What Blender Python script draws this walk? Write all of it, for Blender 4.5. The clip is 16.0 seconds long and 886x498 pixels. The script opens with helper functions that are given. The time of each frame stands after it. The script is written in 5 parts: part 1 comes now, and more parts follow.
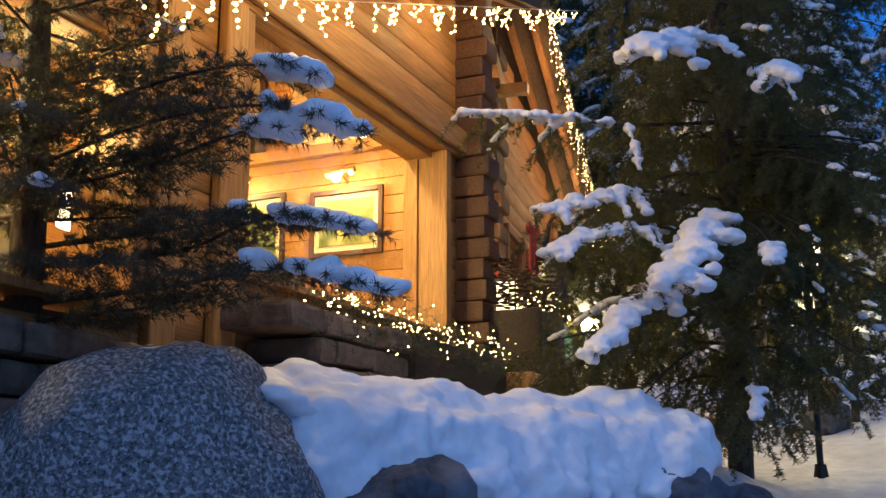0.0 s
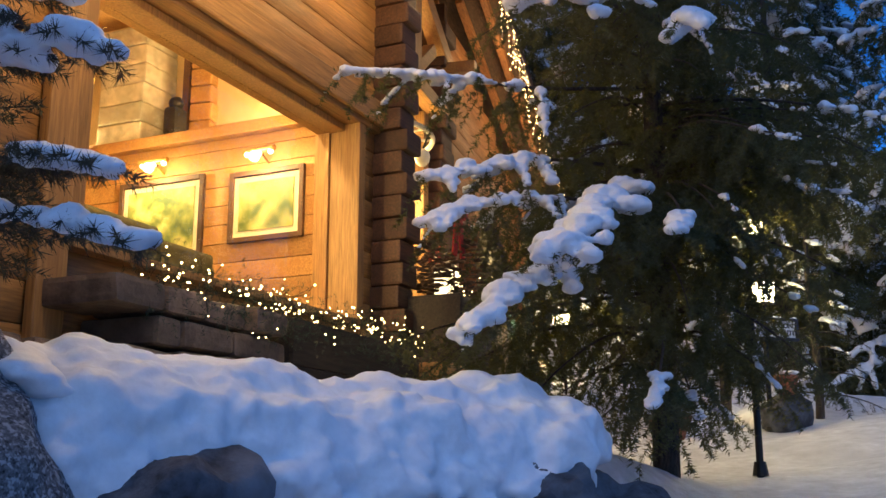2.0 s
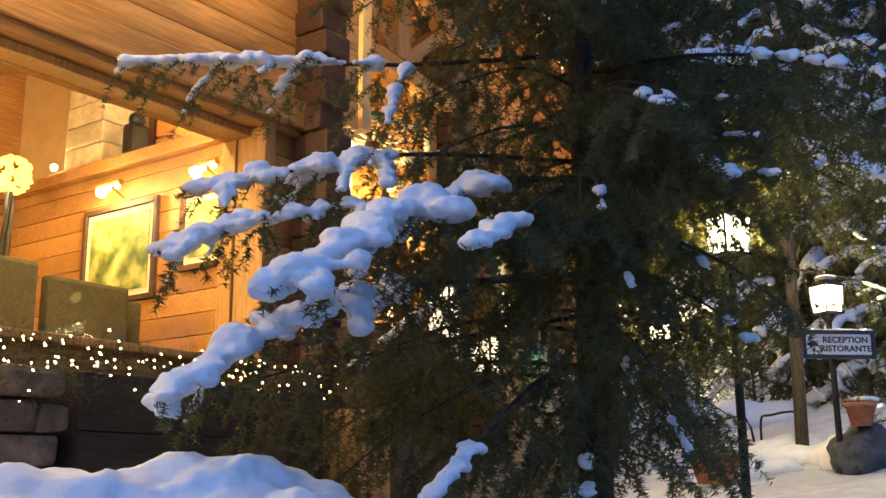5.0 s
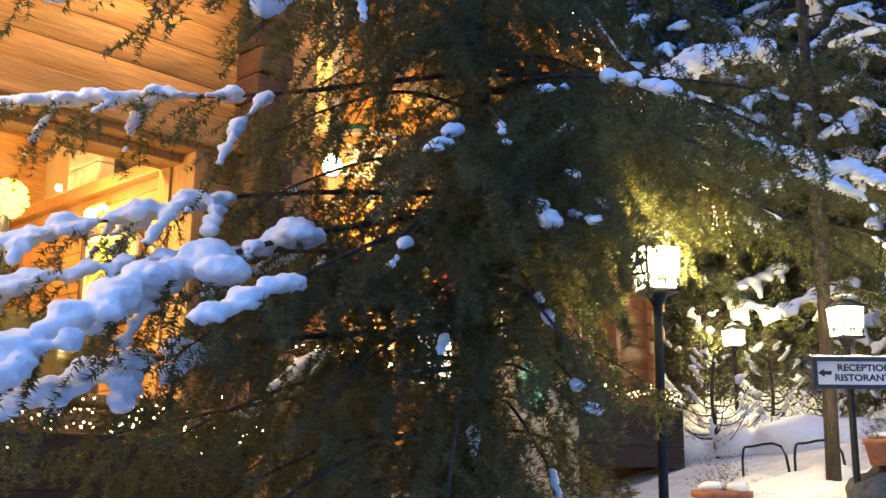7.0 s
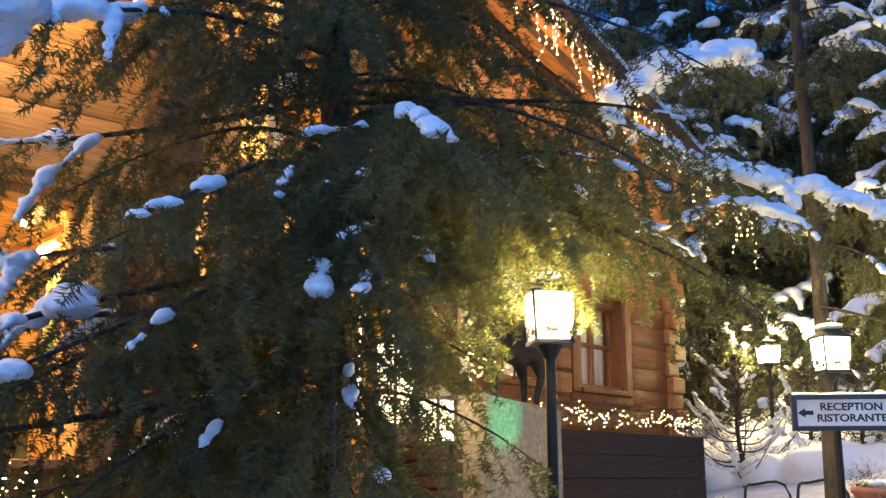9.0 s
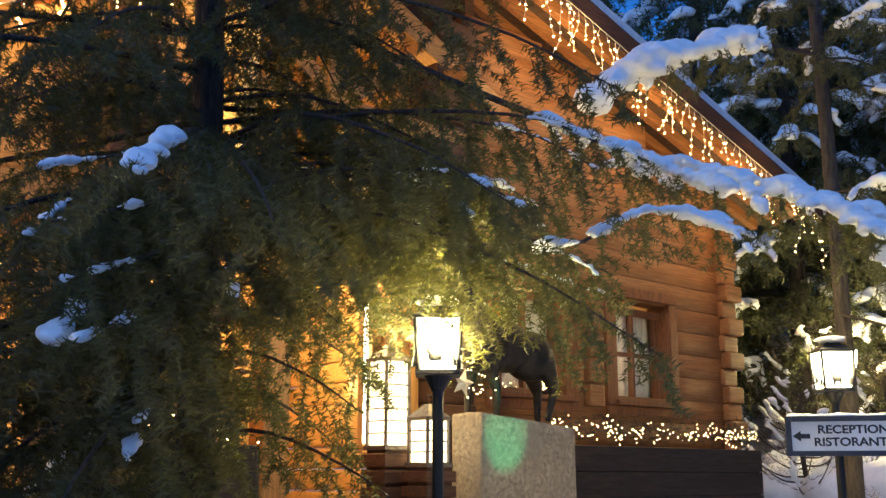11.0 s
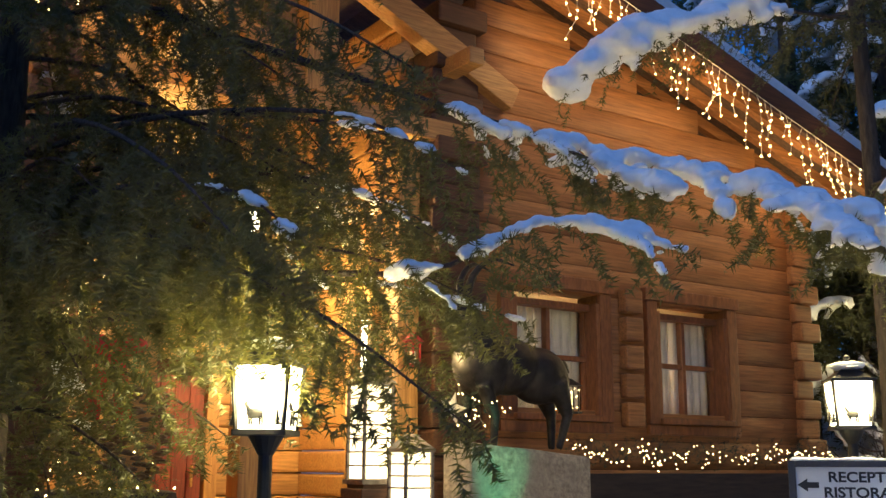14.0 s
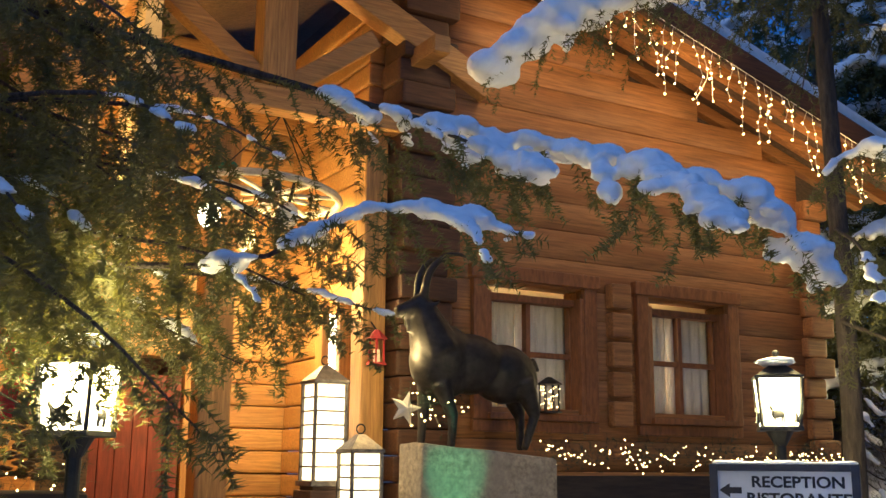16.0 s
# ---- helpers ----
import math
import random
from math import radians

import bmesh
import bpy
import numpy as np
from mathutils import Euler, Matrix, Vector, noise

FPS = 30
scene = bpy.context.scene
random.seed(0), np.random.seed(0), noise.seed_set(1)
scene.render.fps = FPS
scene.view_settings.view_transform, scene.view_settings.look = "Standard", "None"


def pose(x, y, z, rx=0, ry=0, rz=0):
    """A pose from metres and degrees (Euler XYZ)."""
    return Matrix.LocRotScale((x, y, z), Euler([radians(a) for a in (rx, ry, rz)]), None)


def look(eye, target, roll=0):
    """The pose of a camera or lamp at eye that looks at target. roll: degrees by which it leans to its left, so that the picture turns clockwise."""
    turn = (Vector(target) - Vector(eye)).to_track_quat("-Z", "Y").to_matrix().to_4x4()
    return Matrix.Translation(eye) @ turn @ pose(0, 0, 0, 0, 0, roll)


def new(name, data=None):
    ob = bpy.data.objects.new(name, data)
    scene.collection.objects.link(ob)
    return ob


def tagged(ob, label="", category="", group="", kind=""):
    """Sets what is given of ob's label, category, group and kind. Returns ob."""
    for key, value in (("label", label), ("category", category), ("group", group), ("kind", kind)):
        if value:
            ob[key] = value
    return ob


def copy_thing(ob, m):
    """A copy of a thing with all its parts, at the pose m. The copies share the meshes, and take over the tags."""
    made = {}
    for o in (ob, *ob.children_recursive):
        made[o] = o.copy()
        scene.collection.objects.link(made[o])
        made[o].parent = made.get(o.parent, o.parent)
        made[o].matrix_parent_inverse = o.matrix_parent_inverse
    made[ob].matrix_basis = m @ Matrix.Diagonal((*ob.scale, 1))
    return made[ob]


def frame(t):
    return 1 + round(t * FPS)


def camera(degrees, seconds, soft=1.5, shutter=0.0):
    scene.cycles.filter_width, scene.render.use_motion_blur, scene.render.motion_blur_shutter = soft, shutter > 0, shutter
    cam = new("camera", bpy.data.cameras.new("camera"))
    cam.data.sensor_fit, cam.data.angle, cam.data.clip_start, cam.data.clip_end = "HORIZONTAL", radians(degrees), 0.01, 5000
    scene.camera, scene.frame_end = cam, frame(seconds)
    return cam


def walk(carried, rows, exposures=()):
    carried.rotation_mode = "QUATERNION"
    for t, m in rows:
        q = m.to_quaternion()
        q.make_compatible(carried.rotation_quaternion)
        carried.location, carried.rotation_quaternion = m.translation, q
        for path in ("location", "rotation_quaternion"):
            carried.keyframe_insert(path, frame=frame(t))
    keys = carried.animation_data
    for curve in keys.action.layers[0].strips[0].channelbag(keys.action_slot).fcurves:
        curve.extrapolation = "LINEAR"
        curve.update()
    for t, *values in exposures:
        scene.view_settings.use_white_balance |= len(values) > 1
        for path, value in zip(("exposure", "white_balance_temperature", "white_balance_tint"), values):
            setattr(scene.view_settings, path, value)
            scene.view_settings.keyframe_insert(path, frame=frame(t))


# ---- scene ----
cam = camera(45.9, 16.0)
PATH = [
    (0.0, 0.000, 0.000, 1.500, 102.45, -0.01, 0.00),
    (0.5, 0.102, 0.060, 1.414, 102.55, 0.14, -0.10),
    (1.0, 0.318, 0.399, 1.406, 102.35, 0.08, -0.07),
    (1.5, 0.553, 0.598, 1.434, 102.51, 0.23, -0.31),
    (2.0, 0.908, 0.839, 1.464, 102.64, 0.00, 0.56),
    (2.5, 1.218, 1.156, 1.518, 102.67, 0.13, 3.57),
    (3.0, 1.463, 1.500, 1.638, 102.57, 0.14, 5.22),
    (3.5, 1.875, 1.693, 1.656, 102.75, -0.13, 6.28),
    (4.0, 2.367, 1.983, 1.736, 102.92, -0.14, 7.69),
    (6.5, 3.953, 3.524, 2.278, 102.36, -0.01, 18.51),
    (7.0, 4.452, 3.645, 2.398, 102.09, -0.51, 20.02),
    (7.5, 4.716, 3.954, 2.465, 102.31, 0.28, 21.03),
    (8.0, 4.903, 4.278, 2.603, 102.38, 0.28, 22.48),
    (8.5, 5.131, 4.482, 2.659, 102.29, -0.04, 23.08),
    (9.0, 5.355, 4.704, 2.794, 102.23, 0.01, 25.12),
    (11.5, 6.388, 5.951, 3.059, 102.17, -0.16, 33.44),
    (12.0, 6.402, 6.249, 3.140, 102.14, -0.28, 33.88),
    (12.5, 6.583, 6.477, 3.177, 101.91, -0.26, 34.84),
    (13.0, 6.696, 6.740, 3.268, 101.77, -0.09, 37.24),
    (13.5, 6.664, 7.044, 3.323, 101.53, 0.04, 38.84),
    (14.0, 6.781, 7.206, 3.359, 101.69, -0.24, 40.36),
    (14.5, 6.931, 7.409, 3.370, 101.61, -0.45, 41.66),
    (15.0, 7.076, 7.605, 3.394, 101.68, -0.50, 43.59),
    (15.5, 7.179, 7.801, 3.386, 101.61, -0.47, 44.20),
    (16.0, 7.328, 8.096, 3.380, 101.64, -0.43, 44.83),
]
EXPOSURES = [(0.0, -0.07), (2.5, -0.15), (4.0, -0.1), (6.5, 0.65), (7.5, 0.8), (9.0, 0.78), (11.5, 0.25), (13.0, 0.15), (14.0, -0.1), (16.0, -0.15)]
walk(cam, [(row[0], pose(*row[1:])) for row in PATH], EXPOSURES)

# ---- world and light ----
world = bpy.data.worlds.new("dusk")
scene.world = world
world.use_nodes = True
wn = world.node_tree.nodes
sky = wn.new("ShaderNodeTexSky")
sky.sky_type = "NISHITA"
sky.sun_disc = False
sky.sun_elevation = radians(5.0)
sky.sun_rotation = radians(200.0)
sky.ozone_density = 6.0
sky.dust_density = 0.3
tint = wn.new("ShaderNodeMix")
tint.data_type = "RGBA"
tint.blend_type = "MULTIPLY"
tint.inputs[0].default_value = 1.0
tint.inputs[7].default_value = (0.78, 0.87, 1.06, 1)
world.node_tree.links.new(sky.outputs[0], tint.inputs[6])
world.node_tree.links.new(tint.outputs[2], wn["Background"].inputs[0])
wn["Background"].inputs[1].default_value = 0.26


def lamp(kind, name, place, watts, colour, size=0.1, aim=None, spread=None):
    data = bpy.data.lights.new(name, kind)
    data.energy, data.color = watts, colour
    if kind == "AREA":
        data.shape, data.size, data.size_y = "RECTANGLE", size[0], size[1]
        if spread:
            data.spread = radians(spread)
    elif kind == "SUN":
        data.angle = radians(size)
    else:
        data.shadow_soft_size = size
    ob = new(name, data)
    ob.matrix_world = look(place, aim) if aim else Matrix.Translation(place)
    return ob


WARM = (1.0, 0.66, 0.3)
GOLD = (1.0, 0.74, 0.31)
lamp("SUN", "dusk_glow", (6, -8, 20), 0.75, (0.42, 0.6, 1.0), 60, aim=(2, 4, 0))

# ---- materials ----


def mat(name, base, rough=0.7, metal=0.0, grain=None, stretch=(1, 1, 1), depth=0.2, spread=0.25, blotch=None, bump=0.25, detail=6, tone=0.0, patch=0.13):
    """Two scales of colour, roughness and relief on one base colour."""
    m = bpy.data.materials.new(name)
    m.use_nodes = True
    nt = m.node_tree
    b = nt.nodes["Principled BSDF"]
    b.inputs["Base Color"].default_value = (*base, 1)
    b.inputs["Roughness"].default_value = rough
    b.inputs["Metallic"].default_value = metal
    if grain:
        co = nt.nodes.new("ShaderNodeTexCoord")
        mp = nt.nodes.new("ShaderNodeMapping")
        mp.inputs["Scale"].default_value = stretch
        nt.links.new(co.outputs["Object"], mp.inputs[0])
        info = nt.nodes.new("ShaderNodeObjectInfo")
        add = nt.nodes.new("ShaderNodeVectorMath")
        add.operation = "ADD"
        sc = nt.nodes.new("ShaderNodeMath")
        sc.operation = "MULTIPLY"
        sc.inputs[1].default_value = 37.0
        nt.links.new(info.outputs["Random"], sc.inputs[0])
        nt.links.new(mp.outputs[0], add.inputs[0])
        nt.links.new(sc.outputs[0], add.inputs[1])
        n1 = nt.nodes.new("ShaderNodeTexNoise")
        n1.inputs["Scale"].default_value = grain
        n1.inputs["Detail"].default_value = detail
        n1.inputs["Roughness"].default_value = 0.65
        nt.links.new(add.outputs[0], n1.inputs["Vector"])
        n2 = nt.nodes.new("ShaderNodeTexNoise")
        n2.inputs["Scale"].default_value = grain * patch
        n2.inputs["Detail"].default_value = 3 if patch < 0.3 else 9
        nt.links.new(add.outputs[0], n2.inputs["Vector"])
        ramp = nt.nodes.new("ShaderNodeValToRGB")
        dark = [max(c * (1 - 1.6 * spread), 0.002) for c in base]
        lite = [min(c * (1 + spread), 1) for c in base]
        ramp.color_ramp.elements[0].color = (*dark, 1)
        ramp.color_ramp.elements[0].position = 0.32
        ramp.color_ramp.elements[1].color = (*lite, 1)
        ramp.color_ramp.elements[1].position = 0.68
        nt.links.new(n1.outputs[0], ramp.inputs[0])
        mix = nt.nodes.new("ShaderNodeMix")
        mix.data_type = "RGBA"
        mix.inputs[7].default_value = (*(blotch or [c * 0.6 for c in base]), 1)
        r2 = nt.nodes.new("ShaderNodeMapRange")
        r2.inputs[1].default_value, r2.inputs[2].default_value = (0.48, 0.72) if patch < 0.3 else (0.51, 0.6)
        r2.inputs[4].default_value = 0.75
        nt.links.new(n2.outputs[0], r2.inputs[0])
        nt.links.new(r2.outputs[0], mix.inputs[0])
        nt.links.new(ramp.outputs[0], mix.inputs[6])
        last = mix.outputs[2]
        if tone:
            hue = nt.nodes.new("ShaderNodeHueSaturation")
            r3 = nt.nodes.new("ShaderNodeMapRange")
            r3.inputs[3].default_value, r3.inputs[4].default_value = 1 - tone, 1 + tone
            nt.links.new(info.outputs["Random"], r3.inputs[0])
            nt.links.new(r3.outputs[0], hue.inputs["Value"])
            nt.links.new(last, hue.inputs["Color"])
            last = hue.outputs[0]
        nt.links.new(last, b.inputs["Base Color"])
        bp = nt.nodes.new("ShaderNodeBump")
        bp.inputs["Strength"].default_value = bump
        bp.inputs["Distance"].default_value = depth * 0.1
        nt.links.new(n1.outputs[0], bp.inputs["Height"])
        nt.links.new(bp.outputs[0], b.inputs["Normal"])
    return m


def glow(name, colour, strength):
    m = bpy.data.materials.new(name)
    m.use_nodes = True
    b = m.node_tree.nodes["Principled BSDF"]
    b.inputs["Base Color"].default_value = (*colour, 1)
    b.inputs["Emission Color"].default_value = (*colour, 1)
    b.inputs["Emission Strength"].default_value = strength
    return m


def glass(name):
    m = bpy.data.materials.new(name)
    m.use_nodes = True
    b = m.node_tree.nodes["Principled BSDF"]
    b.inputs["Base Color"].default_value = (1, 1, 1, 1)
    b.inputs["Transmission Weight"].default_value = 1
    b.inputs["Roughness"].default_value = 0.01
    b.inputs["IOR"].default_value = 1.25
    return m


PINE = mat("honey pine", (0.42, 0.215, 0.068), 0.55, grain=9, stretch=(0.35, 6, 6), spread=0.28, blotch=(0.34, 0.15, 0.045), depth=0.06, tone=0.16)
UPRIGHT = mat("honey pine upright", (0.42, 0.22, 0.07), 0.55, grain=9, stretch=(6, 6, 0.35), spread=0.28, blotch=(0.34, 0.15, 0.045), depth=0.06, tone=0.12)
LOG = mat("stained log", (0.35, 0.148, 0.046), 0.6, grain=8, stretch=(0.3, 6, 6), spread=0.3, blotch=(0.22, 0.075, 0.018), depth=0.08, tone=0.1)
DARKLOG = mat("dark brown log", (0.085, 0.036, 0.017), 0.7, grain=8, stretch=(0.4, 6, 6), spread=0.35, depth=0.1, tone=0.2)
TRIM = mat("red-brown trim", (0.27, 0.1, 0.032), 0.5, grain=10, stretch=(3, 3, 0.8), spread=0.25, depth=0.05, tone=0.1)
BLACKWOOD = mat("black planter wood", (0.034, 0.022, 0.015), 0.75, grain=8, stretch=(0.5, 5, 5), spread=0.4, depth=0.1)
FLOORWOOD = mat("room floor wood", (0.2, 0.1, 0.045), 0.45, grain=7, stretch=(0.4, 5, 5), spread=0.25)
SNOW = mat("packed snow", (0.8, 0.82, 0.86), 0.55, grain=14, spread=0.06, blotch=(0.72, 0.75, 0.82), bump=0.35, depth=0.12, detail=8)
ROADSNOW = mat("trodden snow", (0.68, 0.7, 0.75), 0.6, grain=5, spread=0.16, blotch=(0.5, 0.52, 0.58), bump=0.8, depth=0.5, detail=10)
GRANITE = mat("lichened granite", (0.3, 0.305, 0.33), 0.85, grain=55, spread=0.6, blotch=(0.85, 0.87, 0.92), bump=1.0, depth=0.8, detail=14, patch=0.9)
DARKROCK = mat("dark wall rock", (0.07, 0.078, 0.095), 0.8, grain=9, spread=0.5, blotch=(0.22, 0.23, 0.26), bump=0.9, depth=0.3, detail=10)
STONE = mat("cut stone slab", (0.33, 0.27, 0.2), 0.85, grain=22, spread=0.35, blotch=(0.24, 0.2, 0.16), bump=0.8, depth=0.2, detail=10)
PLINTH = mat("plinth stone", (0.2, 0.14, 0.1), 0.85, grain=7, spread=0.4, blotch=(0.12, 0.09, 0.07), bump=0.8, depth=0.3, tone=0.25)
PILLAR = mat("pale limestone", (0.5, 0.44, 0.33), 0.8, grain=8, spread=0.2, bump=0.7, depth=0.2, tone=0.12)
BARK = mat("spruce bark", (0.06, 0.045, 0.036), 0.9, grain=10, stretch=(4, 4, 0.8), spread=0.5, bump=1.0, depth=0.3)
NEEDLE = mat("spruce needles", (0.058, 0.07, 0.036), 0.6, grain=3, spread=0.35, blotch=(0.09, 0.085, 0.036), bump=0.0)
PINENEEDLE = mat("mountain pine needles", (0.045, 0.05, 0.033), 0.6, grain=3, spread=0.35, blotch=(0.05, 0.045, 0.03), bump=0.0)
GARLAND = mat("garland needles", (0.03, 0.055, 0.025), 0.6, grain=5, spread=0.4, bump=0.0)
MOSS = mat("green cloth", (0.02, 0.2, 0.11), 0.9, grain=20, spread=0.4, blotch=(0.04, 0.1, 0.07), bump=0.6, depth=0.2)
BLACKIRON = mat("black painted iron", (0.012, 0.012, 0.013), 0.45, 0.3, grain=30, spread=0.3, bump=0.15, depth=0.05)
BRONZE = mat("dark patinated bronze", (0.028, 0.024, 0.022), 0.5, 0.5, grain=12, spread=0.4, bump=0.4, depth=0.1)
BRASS = mat("aged brass", (0.55, 0.36, 0.12), 0.35, 0.9, grain=20, spread=0.2, bump=0.1)
RED = mat("red cloth", (0.35, 0.02, 0.02), 0.8, grain=20, spread=0.3, bump=0.3)
REDDOOR = mat("red painted boards", (0.2, 0.035, 0.02), 0.6, grain=9, stretch=(5, 5, 0.5), spread=0.3, depth=0.06)
CONE = mat("pine cone scales", (0.1, 0.055, 0.03), 0.8, grain=20, spread=0.4)
TERRA = mat("terracotta", (0.42, 0.16, 0.09), 0.8, grain=12, spread=0.2, bump=0.3)
SOFA = mat("olive upholstery", (0.1, 0.098, 0.05), 0.85, grain=40, spread=0.2, blotch=(0.075, 0.072, 0.036), bump=0.4)
CREAM = mat("cream mount", (0.75, 0.68, 0.5), 0.7, grain=10, spread=0.06)
LINEN = mat("linen curtain", (0.72, 0.68, 0.58), 0.85, grain=30, stretch=(1, 1, 0.2), spread=0.1, bump=0.2)
PLASTER = mat("warm plaster", (0.6, 0.45, 0.24), 0.85, grain=5, spread=0.08, bump=0.2)
SHINGLE = mat("roof boards", (0.12, 0.07, 0.04), 0.8, grain=8, stretch=(0.5, 6, 6), spread=0.35, depth=0.08)
NAVY = mat("dark blue sign frame", (0.02, 0.025, 0.045), 0.5, grain=20, spread=0.2)
SIGNWHITE = mat("white sign face", (0.72, 0.73, 0.76), 0.5, grain=8, spread=0.04)
INK = mat("sign lettering", (0.012, 0.013, 0.018), 0.6)
FACADE = mat("far render", (0.42, 0.43, 0.46), 0.9, grain=3, spread=0.1)
DARKPANE = mat("far window", (0.02, 0.022, 0.03), 0.1)
WICKER = glow("lit amber ball shade", (1.0, 0.66, 0.12), 2.2)
LAMPGLASS = glow("lit lantern glass", (1.0, 0.9, 0.62), 9.0)
LANTERNGLASS = glow("candle lit glass", (1.0, 0.84, 0.52), 3.0)
PEWTER = mat("weathered pewter", (0.2, 0.17, 0.14), 0.5, 0.6, grain=20, spread=0.3, bump=0.2)
COVE = glow("cove light", (1.0, 0.78, 0.36), 9.0)
BULB = glow("warm string bulb", (1.0, 0.68, 0.3), 12.0)
ICICLE = glow("icicle string bulb", (1.0, 0.6, 0.22), 12.0)
GLASS = glass("window glass")


def leafy(m, colour, share):
    """Let light pass through the thin needles."""
    nt = m.node_tree
    tr_ = nt.nodes.new("ShaderNodeBsdfTranslucent")
    tr_.inputs[0].default_value = (*colour, 1)
    mix = nt.nodes.new("ShaderNodeMixShader")
    mix.inputs[0].default_value = share
    nt.links.new(nt.nodes["Principled BSDF"].outputs[0], mix.inputs[1])
    nt.links.new(tr_.outputs[0], mix.inputs[2])
    nt.links.new(mix.outputs[0], nt.nodes["Material Output"].inputs[0])


leafy(NEEDLE, (0.16, 0.155, 0.03), 0.38)
leafy(PINENEEDLE, (0.07, 0.07, 0.035), 0.2)


def painting(name, a, b, c):
    """A loose meadow painting: noise bands of three colours."""
    m = bpy.data.materials.new(name)
    m.use_nodes = True
    nt = m.node_tree
    co = nt.nodes.new("ShaderNodeTexCoord")
    n = nt.nodes.new("ShaderNodeTexNoise")
    n.inputs["Scale"].default_value = 5
    n.inputs["Detail"].default_value = 7
    r = nt.nodes.new("ShaderNodeValToRGB")
    r.color_ramp.elements[0].color, r.color_ramp.elements[1].color = (*a, 1), (*c, 1)
    r.color_ramp.elements[0].position, r.color_ramp.elements[1].position = 0.36, 0.66
    r.color_ramp.elements.new(0.5).color = (*b, 1)
    nt.links.new(co.outputs["Object"], n.inputs["Vector"])
    nt.links.new(n.outputs[0], r.inputs[0])
    nt.links.new(r.outputs[0], nt.nodes["Principled BSDF"].inputs["Base Color"])
    nt.nodes["Principled BSDF"].inputs["Roughness"].default_value = 0.5
    return m


PAINT_A = painting("meadow painting", (0.08, 0.12, 0.03), (0.26, 0.28, 0.08), (0.5, 0.45, 0.16))
PAINT_B = painting("orchard painting", (0.06, 0.1, 0.03), (0.22, 0.26, 0.06), (0.55, 0.5, 0.2))

# ---- mesh helpers ----


def thing(name, m=None, label="", category="", group="", kind=""):
    ob = new(name)
    ob.empty_display_size = 0.1
    ob.matrix_world = m if m is not None else Matrix.Identity(4)
    return tagged(ob, label, category, group, kind)


def part(name, bm, material, parent, label="", smooth=False, kind=""):
    me = bpy.data.meshes.new(name)
    bm.to_mesh(me)
    bm.free()
    return part_mesh(name, me, material, parent, label, smooth, kind)


def part_mesh(name, me, material, parent, label="", smooth=False, kind=""):
    if material and not me.materials:
        me.materials.append(material)
    if smooth:
        me.shade_smooth()
    ob = new(name, me)
    ob.parent = parent
    return tagged(ob, label, kind=kind)


def solo(name, bm, material, m=None, label="", category="", group="", kind="", smooth=False):
    ob = part(name, bm, material, None, smooth=smooth)
    if m is not None:
        ob.matrix_world = m
    return tagged(ob, label, category, group, kind)


def box(bm, x0, x1, y0, y1, z0, z1, bevel=0.012, m=None):
    out = bmesh.ops.create_cube(bm, size=1)
    t = Matrix.LocRotScale(((x0 + x1) / 2, (y0 + y1) / 2, (z0 + z1) / 2), None, (abs(x1 - x0), abs(y1 - y0), abs(z1 - z0)))
    bmesh.ops.transform(bm, matrix=(m @ t) if m is not None else t, verts=out["verts"])
    if bevel:
        edges = list({e for v in out["verts"] for e in v.link_edges})
        bmesh.ops.bevel(bm, geom=edges, offset=bevel, segments=2, affect="EDGES", profile=0.6)
    return bm


def boxbm(*a, **k):
    return box(bmesh.new(), *a, **k)


def rod(bm, p, q, r0, r1=None, sides=10):
    p, q = Vector(p), Vector(q)
    d = q - p
    m = Matrix.Translation((p + q) / 2) @ d.to_track_quat("Z", "Y").to_matrix().to_4x4()
    bmesh.ops.create_cone(bm, cap_ends=True, segments=sides, radius1=r0, radius2=r0 if r1 is None else r1, depth=d.length, matrix=m)
    return bm


def beam(bm, p, q, wide, high, bevel=0.012, up="Y"):
    """A squared timber from p to q."""
    p, q = Vector(p), Vector(q)
    d = q - p
    m = Matrix.Translation((p + q) / 2) @ d.to_track_quat("X", "Z").to_matrix().to_4x4()
    return box(bm, -d.length / 2, d.length / 2, -wide / 2, wide / 2, -high / 2, high / 2, bevel, m)


def ball(bm, c, r, scale=(1, 1, 1), sub=2, rough=0.0, seed=0.0, freq=2.0):
    out = bmesh.ops.create_icosphere(bm, subdivisions=sub, radius=1)
    for v in out["verts"]:
        k = 1 + rough * noise.fractal(v.co * freq + Vector((seed, seed * 2, -seed)), 0.8, 2.0, 4) if rough else 1
        v.co = Vector((v.co.x * scale[0], v.co.y * scale[1], v.co.z * scale[2])) * r * k + Vector(c)
    return bm


def ring(bm, c, radius, tube, axis=None, n=48, k=8):
    verts = []
    m = axis or Matrix.Identity(3)
    for i in range(n):
        t = 2 * math.pi * i / n
        row = []
        for j in range(k):
            s = 2 * math.pi * j / k
            v = Vector(((radius + tube * math.cos(s)) * math.cos(t), (radius + tube * math.cos(s)) * math.sin(t), tube * math.sin(s)))
            row.append(bm.verts.new(Vector(c) + m @ v))
        verts.append(row)
    for i in range(n):
        for j in range(k):
            bm.faces.new((verts[i][j], verts[(i + 1) % n][j], verts[(i + 1) % n][(j + 1) % k], verts[i][(j + 1) % k]))
    return bm


